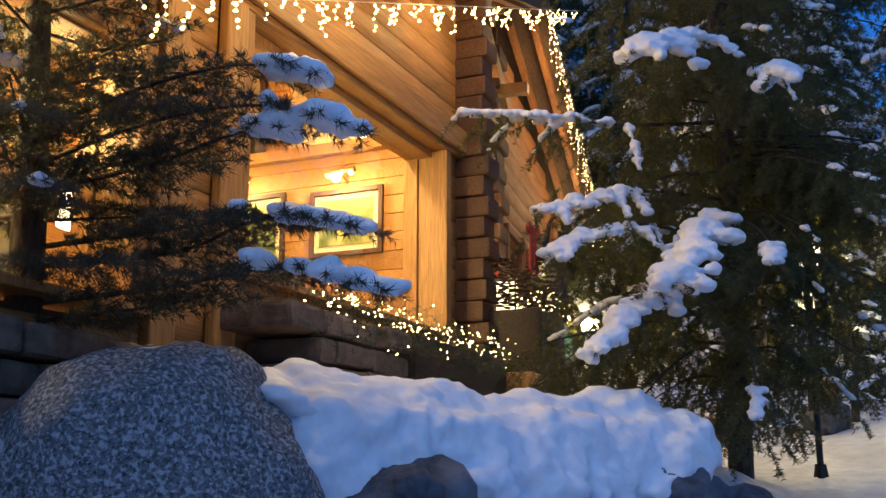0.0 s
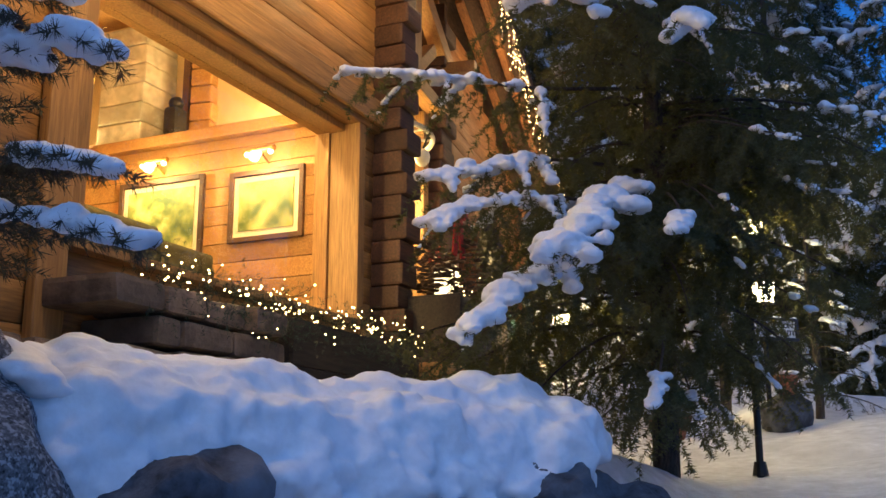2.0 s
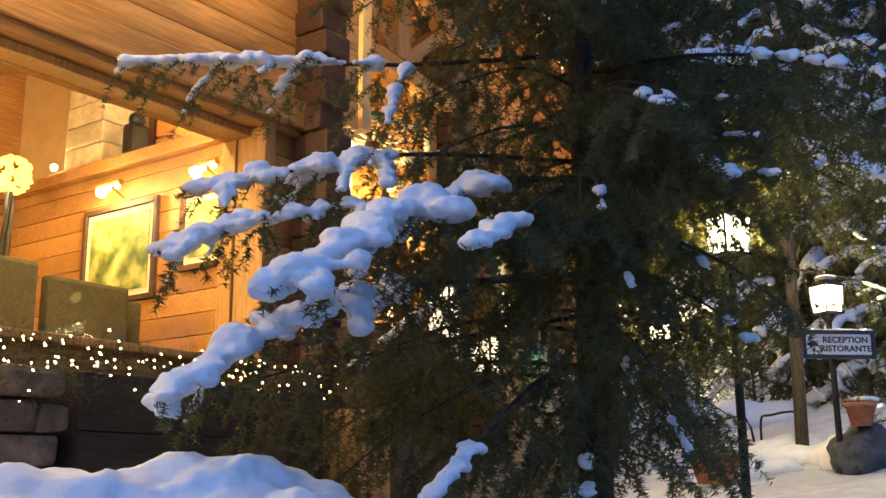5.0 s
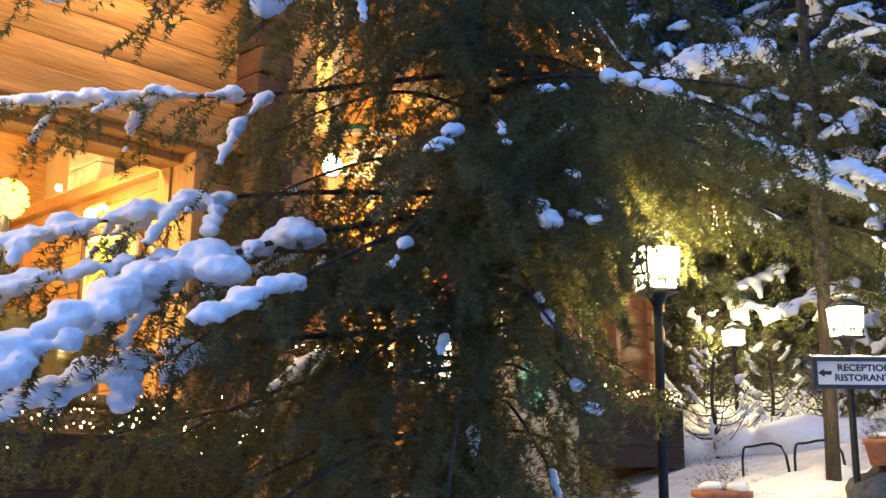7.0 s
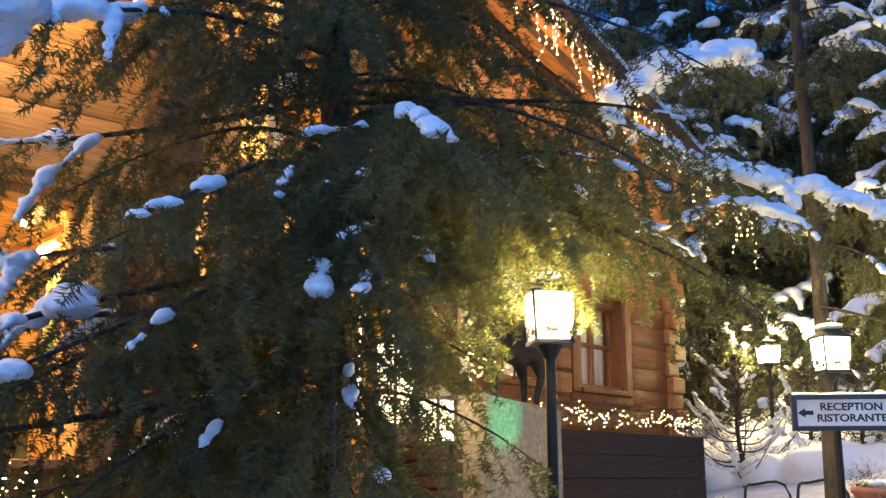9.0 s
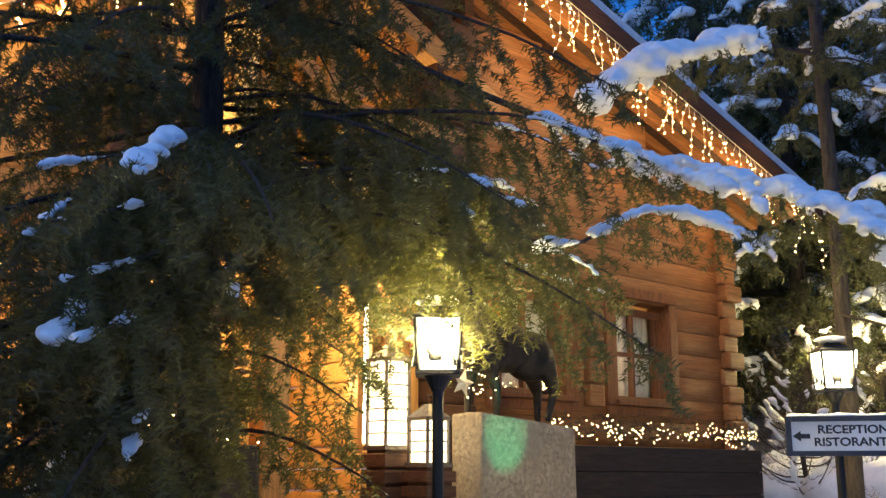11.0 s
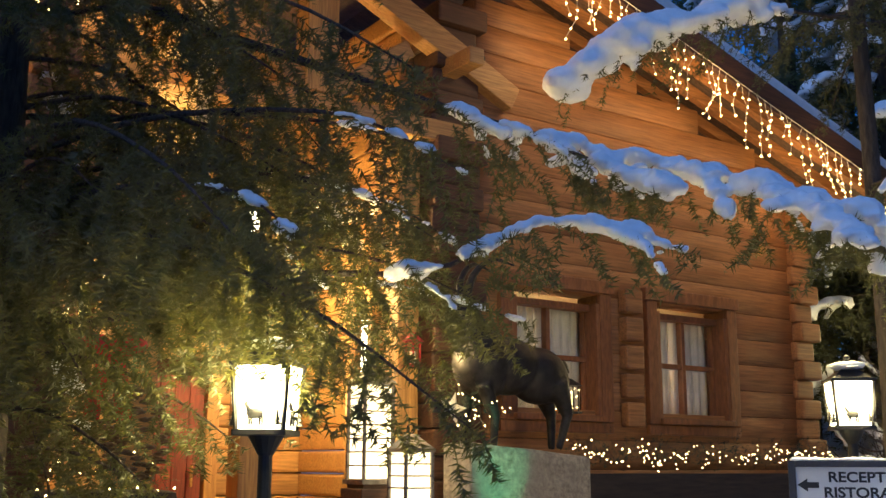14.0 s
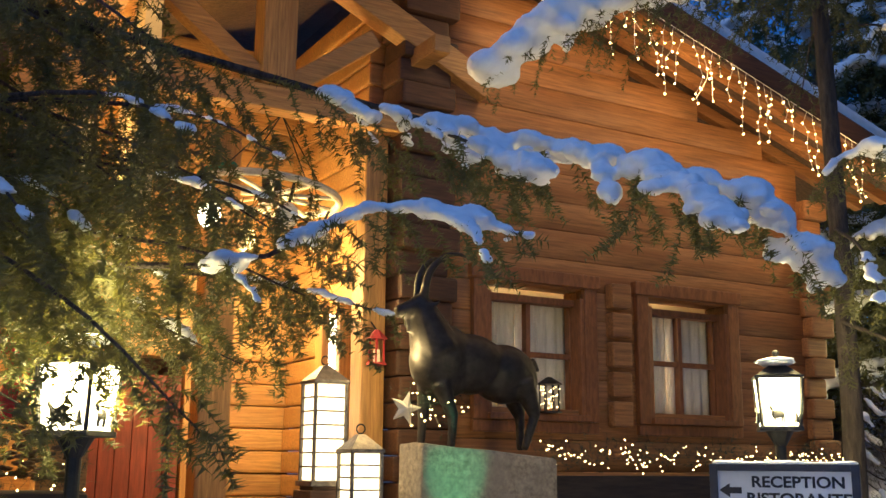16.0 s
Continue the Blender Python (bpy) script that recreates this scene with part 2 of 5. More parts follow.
def np_mesh(name, verts, tris):
    verts, tris = np.asarray(verts, np.float32), np.asarray(tris, np.int32)
    me = bpy.data.meshes.new(name)
    me.vertices.add(len(verts))
    me.vertices.foreach_set("co", verts.ravel())
    me.loops.add(tris.size)
    me.loops.foreach_set("vertex_index", tris.ravel())
    me.polygons.add(len(tris))
    me.polygons.foreach_set("loop_start", np.arange(0, tris.size, 3, dtype=np.int32))
    me.update(calc_edges=True)
    return me


CRUST = bpy.data.textures.new("snow crust", "CLOUDS")
CRUST.noise_scale, CRUST.noise_depth = 0.045, 3
DENTS = bpy.data.textures.new("snow dents", "CLOUDS")
DENTS.noise_scale, DENTS.noise_depth = 0.2, 2


def melt(ob, voxel, smooth=4, crust=0.0, texture=CRUST):
    """Fuse overlapping lumps into one soft body with an uneven crust."""
    r = ob.modifiers.new("fuse", "REMESH")
    r.mode, r.voxel_size, r.use_smooth_shade = "VOXEL", voxel, True
    s = ob.modifiers.new("soften", "SMOOTH")
    s.iterations, s.factor = smooth, 0.5
    if crust:
        d = ob.modifiers.new("crust", "DISPLACE")
        d.texture, d.strength, d.mid_level = texture, crust, 0.5
    return ob


def spline(points, n):
    """Points evenly along a smooth curve through the given ones."""
    p = [Vector(q) for q in points]
    p = [2 * p[0] - p[1], *p, 2 * p[-1] - p[-2]]
    out = []
    for i in range(n):
        t = i / (n - 1) * (len(p) - 3)
        k = min(int(t), len(p) - 4)
        f = t - k
        a, b, c, d = p[k:k + 4]
        out.append(0.5 * (2 * b + (c - a) * f + (2 * a - 5 * b + 4 * c - d) * f * f + (3 * b - a - 3 * c + d) * f ** 3))
    return out


H1 = Matrix.Translation((0, 10.2, 0)) @ Matrix.Rotation(radians(66.3), 4, "Z")
H2 = Matrix.Translation((0.95, 15.09, 0)) @ Matrix.Rotation(radians(74.8), 4, "Z")


def level(x, y):
    """Height of the snowy ground."""
    base = 0.117 * x + 0.122 * y - 0.1
    base = min(base, 2.6 + 0.05 * max(0, y - 18))
    far = max(0.0, y - 26)
    base += 0.012 * far ** 1.5 if far else 0
    side = (x + 0.6) * 0.71 - (y - 4.75) * 0.70
    k = min(1, max(0, (-side - 0.15) / 0.6)) * min(1, max(0, (3.2 - x) / 1.2))
    k = k * k * (3 - 2 * k)
    z = base + k * max(0, 1.7 - base)
    bank = math.exp(-((x - 5.6) / 1.5) ** 2 - ((y - 17.2) / 1.6) ** 2) * 0.35
    hill = 4.2 * math.exp(-((x - 3.5) / 6) ** 2 - ((y - 29) / 4.2) ** 2)
    return z + bank + hill


# ---- ground ----
bm = bmesh.new()
xs = sorted({round(v, 3) for v in [*np.arange(-12, 14.01, 0.3), *np.arange(-80, -12, 6.0), *np.arange(16, 91, 6.0), -600, -250, 250, 600]})
ys = sorted({round(v, 3) for v in [*np.arange(-6, 26.01, 0.3), *np.arange(-60, -6, 6.0), *np.arange(28, 100, 4.0), -400, 180, 400, 700]})
grid = []
for y in ys:
    row = []
    for x in xs:
        z = level(max(-14, min(x, 40)), max(-12, min(y, 60)))
        z += 0.05 * noise.fractal(Vector((x * 0.9, y * 0.9, 0)), 1, 2, 4) + 0.02 * noise.noise(Vector((x * 4, y * 4, 3)))
        row.append(bm.verts.new((x, y, z)))
    grid.append(row)
for i in range(len(ys) - 1):
    for j in range(len(xs) - 1):
        bm.faces.new((grid[i][j], grid[i][j + 1], grid[i + 1][j + 1], grid[i + 1][j]))
solo("ground", bm, ROADSNOW, label="trodden snow on the sloping ground", category="snowy ground", kind="structure", smooth=True)

# ---- chalet: front wall with the large window ----
LOGS = {}


def log_mesh(length, high, deep, key=0):
    """A squared log with rounded, slightly wavy edges, along x from 0."""
    k = (round(length, 2), round(high, 3), round(deep, 3), key)
    if k in LOGS:
        return LOGS[k]
    n = max(2, min(12, int(length / 0.35)))
    ring_ = []
    for sx, sz, sy in ((-1, -0.47, 0), (-1, 0.47, 0), (-0.95, 0.5, 0), (0.95, 0.5, 0), (1, 0.47, 0), (1, -0.47, 0), (0.95, -0.5, 0), (-0.95, -0.5, 0)):
        ring_.append((sx * deep / 2, sz * high))
    v, f = [], []
    for i in range(n + 1):
        x = length * i / n
        for j, (y, z) in enumerate(ring_):
            w = 0.006 * noise.noise(Vector((x * 2.1 + key * 9, j * 0.7, key)))
            v.append((x, y + w, z + w * 0.6))
    m = len(ring_)
    for i in range(n):
        for j in range(m):
            a, b, c, d = i * m + j, i * m + (j + 1) % m, (i + 1) * m + (j + 1) % m, (i + 1) * m + j
            f += [(a, b, c), (a, c, d)]
    for j in range(1, m - 1):
        f += [(0, j + 1, j), (n * m, n * m + j, n * m + j + 1)]
    LOGS[k] = np_mesh("log", v, f)
    return LOGS[k]


def log(parent, x0, x1, y, z, high, deep, material, name="log"):
    me = log_mesh(x1 - x0, high, deep, random.randrange(4))
    if not me.materials:
        me.materials.append(None)
    ob = new(name, me)
    ob.parent = parent
    ob.location = (x0, y, z)
    ob.material_slots[0].link = "OBJECT"
    ob.material_slots[0].material = material
    return ob


def log_wall(name, m, spans, z0, z1, y, high=0.22, deep=0.3, material=LOG, label="", under=None):
    """Courses of logs over the spans (x0, x1, bottom, top), with a dark core behind the joints."""
    w = thing(name, m, label, "log wall", kind="structure")
    core = bmesh.new()
    z = z0
    while z < z1 - 0.03:
        h = min(high, z1 - z)
        for x0, x1, b, t in spans:
            if b - 0.02 <= z + h / 2 <= t + 0.02:
                lo, hi = under(z + h) if under else (-99, 99)
                if min(hi, x1) - max(lo, x0) > 0.3:
                    log(w, max(lo, x0), min(hi, x1), y, z + h / 2, h - 0.004, deep, material)
        z += high
    for x0, x1, b, t in spans:
        lo, hi = under(min(t, z1)) if under else (-99, 99)
        box(core, max(lo, x0) + 0.01, min(hi, x1) - 0.01, y - deep * 0.36, y + deep * 0.36, max(b, z0) + 0.01, min(t, z1) - 0.01, 0)
    part("core", core, DARKLOG, w)
    return w


W0, W1, WB, WT = -3.55, 0.1, 2.9, 4.79
V0, V1, VB, VT = -6.6, -4.5, 2.5, 4.15
RX, RZ, SL, SR = -0.6, 8.4, 0.38, 0.3


def under_left(z):
    return RX - (RZ - 0.1 - z) / SL + 5.25, 99


def under_both(z):
    return RX - (RZ - 0.1 - z) / SL, RX + (RZ - 0.1 - z) / SR
log_wall("wall_front", H1, [(-7.5, V0, 1.2, VT), (V1, W0, 1.2, WT), (W1, 0.42, 1.2, WT), (-5.6, 1.2, WT + 0.3, 9), (V0, V1, 1.2, VB - 0.1), (W0, W1, 1.2, WB - 0.1), (V0, V1, VT, WT)], 1.35, 6.95, 0.16, 0.25, 0.28, PINE, "honey-coloured squared log wall of the chalet", under_left)
head = thing("window_header", H1, "heavy pine header beam over the large window", "beam", kind="structure")
part("beam", boxbm(-4.6, 0.42, -0.05, 0.34, WT, WT + 0.16, 0.02), PINE, head)
part("fascia", boxbm(-4.6, 0.5, -0.11, -0.06, WT + 0.05, WT + 0.29, 0.015), PINE, head)
part("drip_board", boxbm(-4.6, 0.42, -0.03, 0.32, WT + 0.165, WT + 0.29, 0.015), PINE, head)


def window(name, m, x0, x1, z0, z1, mull=(), bars=(), deep=0.42, jw=0.1, frame_m=UPRIGHT, label="", bar=0.05, y0=-0.04, pane_at=0.75):
    """Jambs, sill, head and panes set back in the wall."""
    w = thing(name, m, label, "window", kind="structure")
    j = part("window_frame", boxbm(x0 - 0.02, x0 + jw, y0, deep * 0.65, z0, z1, 0.012), frame_m, w)
    part("jamb", boxbm(x1 - jw, x1 + 0.02, y0, deep * 0.65, z0, z1, 0.012), frame_m, w)
    part("inner_jamb", boxbm(x1 - jw * 1.2, x1 + 0.02, deep * 0.67, deep * 1.05, z0, z1, 0.012), frame_m, w)
    part("inner_jamb", boxbm(x0 - 0.02, x0 + jw * 1.2, deep * 0.67, deep * 1.05, z0, z1, 0.012), frame_m, w)
    part("lintel", boxbm(x0, x1, deep * 0.3, deep, z1 - 0.07, z1 - 0.003, 0.01), frame_m, w)
    part("window_sill", boxbm(x0 - 0.03, x1 + 0.03, y0 - 0.06, deep, z0 - 0.06, z0, 0.012), frame_m, w)
    for x in mull:
        part("mullion", boxbm(x - bar / 2, x + bar / 2, deep * pane_at - 0.05, deep * pane_at + 0.03, z0, z1 - 0.07, 0.008), frame_m, w)
    for z in bars:
        part("glazing_bar", boxbm(x0 + jw, x1 - jw, deep * pane_at - 0.04, deep * pane_at + 0.02, z - bar / 2, z + bar / 2, 0.006), frame_m, w)
    xs_ = [x0 + jw, *mull, x1 - jw]
    for a, b in zip(xs_, xs_[1:]):
        p = part("pane", boxbm(a, b, deep * pane_at, deep * pane_at + 0.008, z0, z1 - 0.07, 0), GLASS, w)
        p.visible_shadow = False
    return w


window("window_1", H1, W0, W1, WB, WT, label="large pine-framed picture window, lit from within")
window("window_2", H1, V0, V1, VB, VT, mull=(-5.6,), label="large pine-framed window half hidden by a tree")
for x in (W0 - 0.16, V1 + 0.16):
    solo("trim", boxbm(x - 0.12, x + 0.12, -0.08, -0.0, 1.6, WT, 0.015), UPRIGHT, H1, "upright pine board on the log wall", "trim", kind="structure")

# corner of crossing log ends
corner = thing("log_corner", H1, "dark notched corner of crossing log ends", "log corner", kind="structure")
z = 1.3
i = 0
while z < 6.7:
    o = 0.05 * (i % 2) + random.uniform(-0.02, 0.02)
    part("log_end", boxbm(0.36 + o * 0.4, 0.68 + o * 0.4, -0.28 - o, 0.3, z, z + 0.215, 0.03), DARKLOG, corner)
    z += 0.22
    i += 1

# room behind the window
RB = 6.0
room = thing("room_walls", H1, "pine-lined inner walls of the warmly lit room", "room walls", kind="structure")
part("end_wall", boxbm(1.14, 1.44, 0.32, RB, 2.2, 5.4, 0), PINE, room)
for k in range(14):
    z = 2.3 + k * 0.22
    part("board", boxbm(1.105, 1.14, 0.34, RB, z, z + 0.214, 0.008), PINE, room)
part("upper_wall", boxbm(1.62, 1.75, 0.32, RB, 5.3, 7.4, 0), PLASTER, room)
part("back_wall", boxbm(-7.0, 1.75, RB, RB + 0.2, 2.2, 7.4, 0), PINE, room)
part("left_wall", boxbm(-7.0, -6.8, 0.2, RB, 2.0, 4.3, 0), PINE, room)
solo("ledge", boxbm(0.98, 1.62, 0.45, RB, 5.28, 5.42, 0.02), PINE, H1, "deep pine ledge along the inner wall", "ledge", kind="structure")
solo("floor", boxbm(-6.8, 1.14, 0.32, RB, 2.05, 2.2, 0), FLOORWOOD, H1, "dark wooden floor of the lit room", "floor", kind="structure")
solo("ceiling", beam(bmesh.new(), (-7.0, RB / 2 + 0.2, 4.2), (1.8, RB / 2 + 0.2, 7.35), RB, 0.08, 0), PINE, H1, "pine boarded ceiling of the lit room", "ceiling", kind="structure")
part("cove_strip", boxbm(1.3, 1.5, 0.6, 2.75, 5.43, 5.47, 0.005), COVE, thing("cove_light", H1, "bright warm strip light on the ledge", "strip light"))


def picture(b0, b1, z0, z1, art, label):
    p = thing("framed_picture", H1 @ Matrix.Translation((1.1, (b0 + b1) / 2, (z0 + z1) / 2)), label, "picture", "pictures on the wall")
    w, h = (b1 - b0) / 2, (z1 - z0) / 2
    bm = bmesh.new()
    for s in (-1, 1):
        box(bm, -0.05, 0.0, s * w - 0.03, s * w + 0.03, -h - 0.03, h + 0.03, 0.008)
        box(bm, -0.05, 0.0, -w + 0.03, w - 0.03, s * h - 0.03, s * h + 0.03, 0.008)
    part("picture_frame", bm, DARKLOG, p)
    part("mount", boxbm(-0.02, -0.004, -w + 0.03, w - 0.03, -h + 0.03, h - 0.03, 0.002), CREAM, p)
    part("canvas", boxbm(-0.03, -0.021, -w + 0.1, w - 0.1, -h + 0.1, h - 0.1, 0.002), art, p)
    l = thing("picture_light", H1 @ Matrix.Translation((1.1, (b0 + b1) / 2, z1 + 0.1)), "brass picture light shining down on a painting", "picture light", "picture lights")
    bm = bmesh.new()
    rod(bm, (0, 0, 0), (-0.2, 0, 0.1), 0.012)
    rod(bm, (-0.2, -0.2, 0.1), (-0.2, 0.2, 0.1), 0.035)
    part("arm", bm, BRASS, l)
    for y in (-0.15, 0.0, 0.15):
        part("bulb", ball(bmesh.new(), (-0.2, y, 0.06), 0.032), LAMPGLASS, l)
    pl = H1 @ Vector((0.82, (b0 + b1) / 2, z1 + 0.1))
    lamp("POINT", "picture_lamp", pl, 85, GOLD, 0.06)


picture(1.26, 2.17, 4.07, 4.82, PAINT_A, "green meadow painting in a dark wooden frame")
picture(2.58, 3.73, 3.86, 4.87, PAINT_B, "yellow-green painting in a dark wooden frame")

pil = thing("stone_pillar", H1 @ Matrix.Translation((1.32, 3.82, 5.42)), "pale limestone pillar of rough blocks standing on the ledge", "pillar")
for k in range(6):
    o = random.uniform(-0.02, 0.02)
    part("block", boxbm(-0.3 + o, 0.3, -0.33 - o, 0.33 + o, k * 0.245, k * 0.245 + 0.24, 0.025), PILLAR, pil)
bm = bmesh.new()
box(bm, -0.12, 0.12, -0.09, 0.09, 0, 0.36, 0.05)
ball(bm, (0, 0, 0.42), 0.09)
solo("dark_vase", bm, BRONZE, H1 @ Matrix.Translation((1.15, 3.08, 5.42)), "dark squat vase standing on the ledge", "vase")

fl = thing("ball_lamp", H1 @ Matrix.Translation((0.3, 3.98, 2.2)), "amber glowing ball lamp on a dark twisted stand", "lamp")
bm = bmesh.new()
for k in range(90):
    v = Vector((random.gauss(0, 1), random.gauss(0, 1), random.gauss(0, 1))).normalized()
    ball(bm, v * 0.19 + Vector((0, 0, 2.98)), 0.045, (1, 1, 0.7), sub=1)
part("shade", bm, WICKER, fl, "amber ball shade of small petals", smooth=True)
bm = bmesh.new()
for k in range(3):
    pts = spline([(0.03 * math.cos(k * 2.1 + t * 1.6), 0.03 * math.sin(k * 2.1 + t * 1.6), t * 0.7) for t in range(5)], 14)
    for a, b in zip(pts, pts[1:]):
        rod(bm, a, b, 0.03, sides=7)
rod(bm, (0, 0, 0), (0, 0, 0.04), 0.18)
part("stand", bm, BRONZE, fl)
lamp("POINT", "ball_lamp_light", H1 @ Vector((0.0, 3.98, 5.0)), 40, GOLD, 0.05)

ch = thing("ring_chandelier", H1 @ Matrix.Translation((-1.75, 2.0, 4.75)), "dark ring chandelier hung with small glass lamps", "chandelier")
part("hoop", ring(bmesh.new(), (0, 0, 0.33), 0.32, 0.018), BRONZE, ch)
bm = bmesh.new()
for k in range(3):
    t = k * 2.094
    rod(bm, (0.32 * math.cos(t), 0.32 * math.sin(t), 0.33), (0, 0, 1.2), 0.006, sides=6)
rod(bm, (0, 0, 1.2), (0, 0, 2.15), 0.006, sides=6)
part("chain", bm, BRONZE, ch)
for k in range(6):
    t = k * 1.047
    part("glass_lamp", ball(bmesh.new(), (0.28 * math.cos(t), 0.28 * math.sin(t), 0.16), 0.03, (0.8, 0.8, 2.2)), WICKER, ch, smooth=True)


def bench(x, y, turn, wide, top):
    s = thing("high_back_bench", H1 @ Matrix.Translation((x, y, 2.2)) @ Matrix.Rotation(turn, 4, "Z"), "high-backed bench in olive upholstery", "bench", "benches in the room")
    part("backrest", boxbm(-wide / 2, wide / 2, 0, 0.12, 0.3, top - 2.2, 0.04), SOFA, s)
    part("seat", boxbm(-wide / 2, wide / 2, 0.12, 0.62, 0.3, 0.48, 0.04), SOFA, s)
    part("base", boxbm(-wide / 2 + 0.02, wide / 2 - 0.02, 0.02, 0.6, 0, 0.3, 0.01), TRIM, s)


bench(-1.75, 1.5, 0, 1.7, 3.72)
bench(-0.35, 1.6, 0, 0.8, 3.66)
bench(0.35, 2.3, radians(90), 1.0, 3.6)
bench(-3.2, 2.6, 0, 1.0, 3.9)

# unseen fill lights above the header line, added to brighten the room
for x, w in ((-3.0, 90), (-1.6, 115), (-0.3, 115)):
    lamp("POINT", "room_light", H1 @ Vector((x, 0.85, 5.4)), w, GOLD, 0.08)
# one more added fill, for the view through window_2
lamp("POINT", "room_light_left", H1 @ Vector((-5.6, 1.0, 4.0)), 520, GOLD, 0.1)
lamp("POINT", "pillar_uplight", H1 @ Vector((1.0, 4.3, 5.5)), 14, GOLD, 0.04)
lamp("POINT", "cove_lamp", H1 @ Vector((1.45, 1.7, 5.6)), 60, GOLD, 0.05)

tl = thing("floor_lamp", H1 @ Matrix.Translation((-4.05, 0.85, 2.2)), "lit floor lamp with a pale drum shade", "lamp")
part("shade", rod(bmesh.new(), (0, 0, 0.96), (0, 0, 1.24), 0.19, 0.14, 24), glow("lit drum shade", (1.0, 0.86, 0.6), 7.0), tl, "glowing pale drum shade", smooth=True)
part("stem", rod(bmesh.new(), (0, 0, 0.03), (0, 0, 0.96), 0.014), BRONZE, tl)
part("foot", rod(bmesh.new(), (0, 0, 0), (0, 0, 0.03), 0.14, 0.12, 20), BRONZE, tl)
lamp("POINT", "floor_lamp_light", H1 @ Vector((-4.05, 0.85, 3.65)), 90, GOLD, 0.1)

# ---- chalet: porch and right facade ----
FW = 4.15
L0, L1, R0, R1, FB, FT = -0.02, 1.04, 1.88, 2.92, 3.84, 4.95
log_wall("wall_facade", H2, [(-0.42, L0 - 0.02, FB - 0.1, FT + 0.12), (L1 + 0.02, R0 - 0.02, FB - 0.1, FT + 0.12), (R1 + 0.02, FW, FB - 0.1, FT + 0.12), (-0.42, FW, 1.5, FB - 0.1), (-0.42, FW, FT + 0.12, 9)], 1.9, 8.2, 0.15, 0.285, 0.28, LOG, "orange-brown squared log wall with two windows", under_both)
for nm, a, b in (("window_3", L0, L1), ("window_4", R0, R1)):
    w = window(nm, H2, a, b, FB, FT, mull=((a + b) / 2,), bars=(FB + 0.56,), deep=0.2, jw=0.03, frame_m=TRIM, label="small casement window with linen curtains, lit within", pane_at=0.8)
    part("casing", boxbm(a - 0.17, a - 0.02, -0.05, 0.1, FB - 0.06, FT + 0.1, 0.012), TRIM, w)
    part("casing", boxbm(b + 0.02, b + 0.17, -0.05, 0.1, FB - 0.06, FT + 0.1, 0.012), TRIM, w)
    part("head_board", boxbm(a - 0.2, b + 0.2, -0.07, 0.1, FT + 0.1, FT + 0.23, 0.012), TRIM, w)
    part("apron", boxbm(a - 0.17, b + 0.17, -0.04, 0.1, FB - 0.17, FB - 0.065, 0.012), TRIM, w)
    for s in (0, 1):
        bm = bmesh.new()
        x0, x1 = (a - 0.1, (a + b) / 2 - 0.01) if s == 0 else ((a + b) / 2 + 0.01, b + 0.2)
        cols = []
        for k in range(41):
            x = x0 + (x1 - x0) * k / 40
            y = 0.33 + 0.022 * math.sin(k * 0.95 + s) + 0.008 * math.sin(k * 2.3)
            cols.append([bm.verts.new((x + 0.004 * math.sin(k + zz), y, FB + 0.02 + (FT - FB + 0.02) * zz / 6)) for zz in range(7)])
        for c, d in zip(cols, cols[1:]):
            for q in range(6):
                bm.faces.new((c[q], d[q], d[q + 1], c[q + 1]))
        cu = part("curtain", bm, LINEN, thing("curtain_panel", H2, "gathered pale linen curtain behind a window", "curtain", "curtains"), smooth=True)
        cu.modifiers.new("thick", "SOLIDIFY").thickness = 0.004
    lamp("POINT", "curtain_light", H2 @ Vector(((a + b) / 2, 0.75, FT - 0.55)), 70, (1, 0.88, 0.66), 0.05)
solo("wall_facade_back", boxbm(-0.4, FW, 0.9, 1.0, 2, 7.6, 0), PLASTER, H2, "plain wall behind the facade windows", "wall", kind="structure")
solo("wall_side", boxbm(FW - 0.3, FW, 0.3, 6, 1.8, 7.4, 0), LOG, H2, "log side wall of the chalet", "log wall", kind="structure")

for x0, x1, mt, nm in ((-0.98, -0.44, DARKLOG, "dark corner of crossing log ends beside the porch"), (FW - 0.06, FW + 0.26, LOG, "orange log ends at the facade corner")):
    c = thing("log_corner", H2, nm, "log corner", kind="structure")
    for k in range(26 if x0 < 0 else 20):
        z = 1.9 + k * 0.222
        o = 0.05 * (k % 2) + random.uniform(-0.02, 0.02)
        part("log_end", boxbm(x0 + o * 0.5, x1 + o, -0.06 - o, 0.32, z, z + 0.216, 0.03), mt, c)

tenon = thing("log_corner", H2, "carved log ends between the two facade windows", "log ends", kind="structure")
for k in range(5):
    z = FB - 0.12 + k * 0.285
    part("log_end", boxbm((L1 + R0) / 2 - 0.12, (L1 + R0) / 2 + 0.12, -0.1 - random.uniform(0, 0.03), 0.0, z + 0.02, z + 0.262, 0.025), LOG, tenon)

# porch truss
tr = thing("porch_truss", H2, "pine king-post truss over the lit porch", "roof truss", kind="structure")
KP, AP = -2.14, 7.75
part("tie_beam", beam(bmesh.new(), (-3.9, 0.02, 6.38), (-0.5, 0.02, 6.38), 0.2, 0.2), PINE, tr)
part("king_post", boxbm(KP - 0.15, KP + 0.15, -0.1, 0.14, 6.49, AP, 0.015), UPRIGHT, tr)
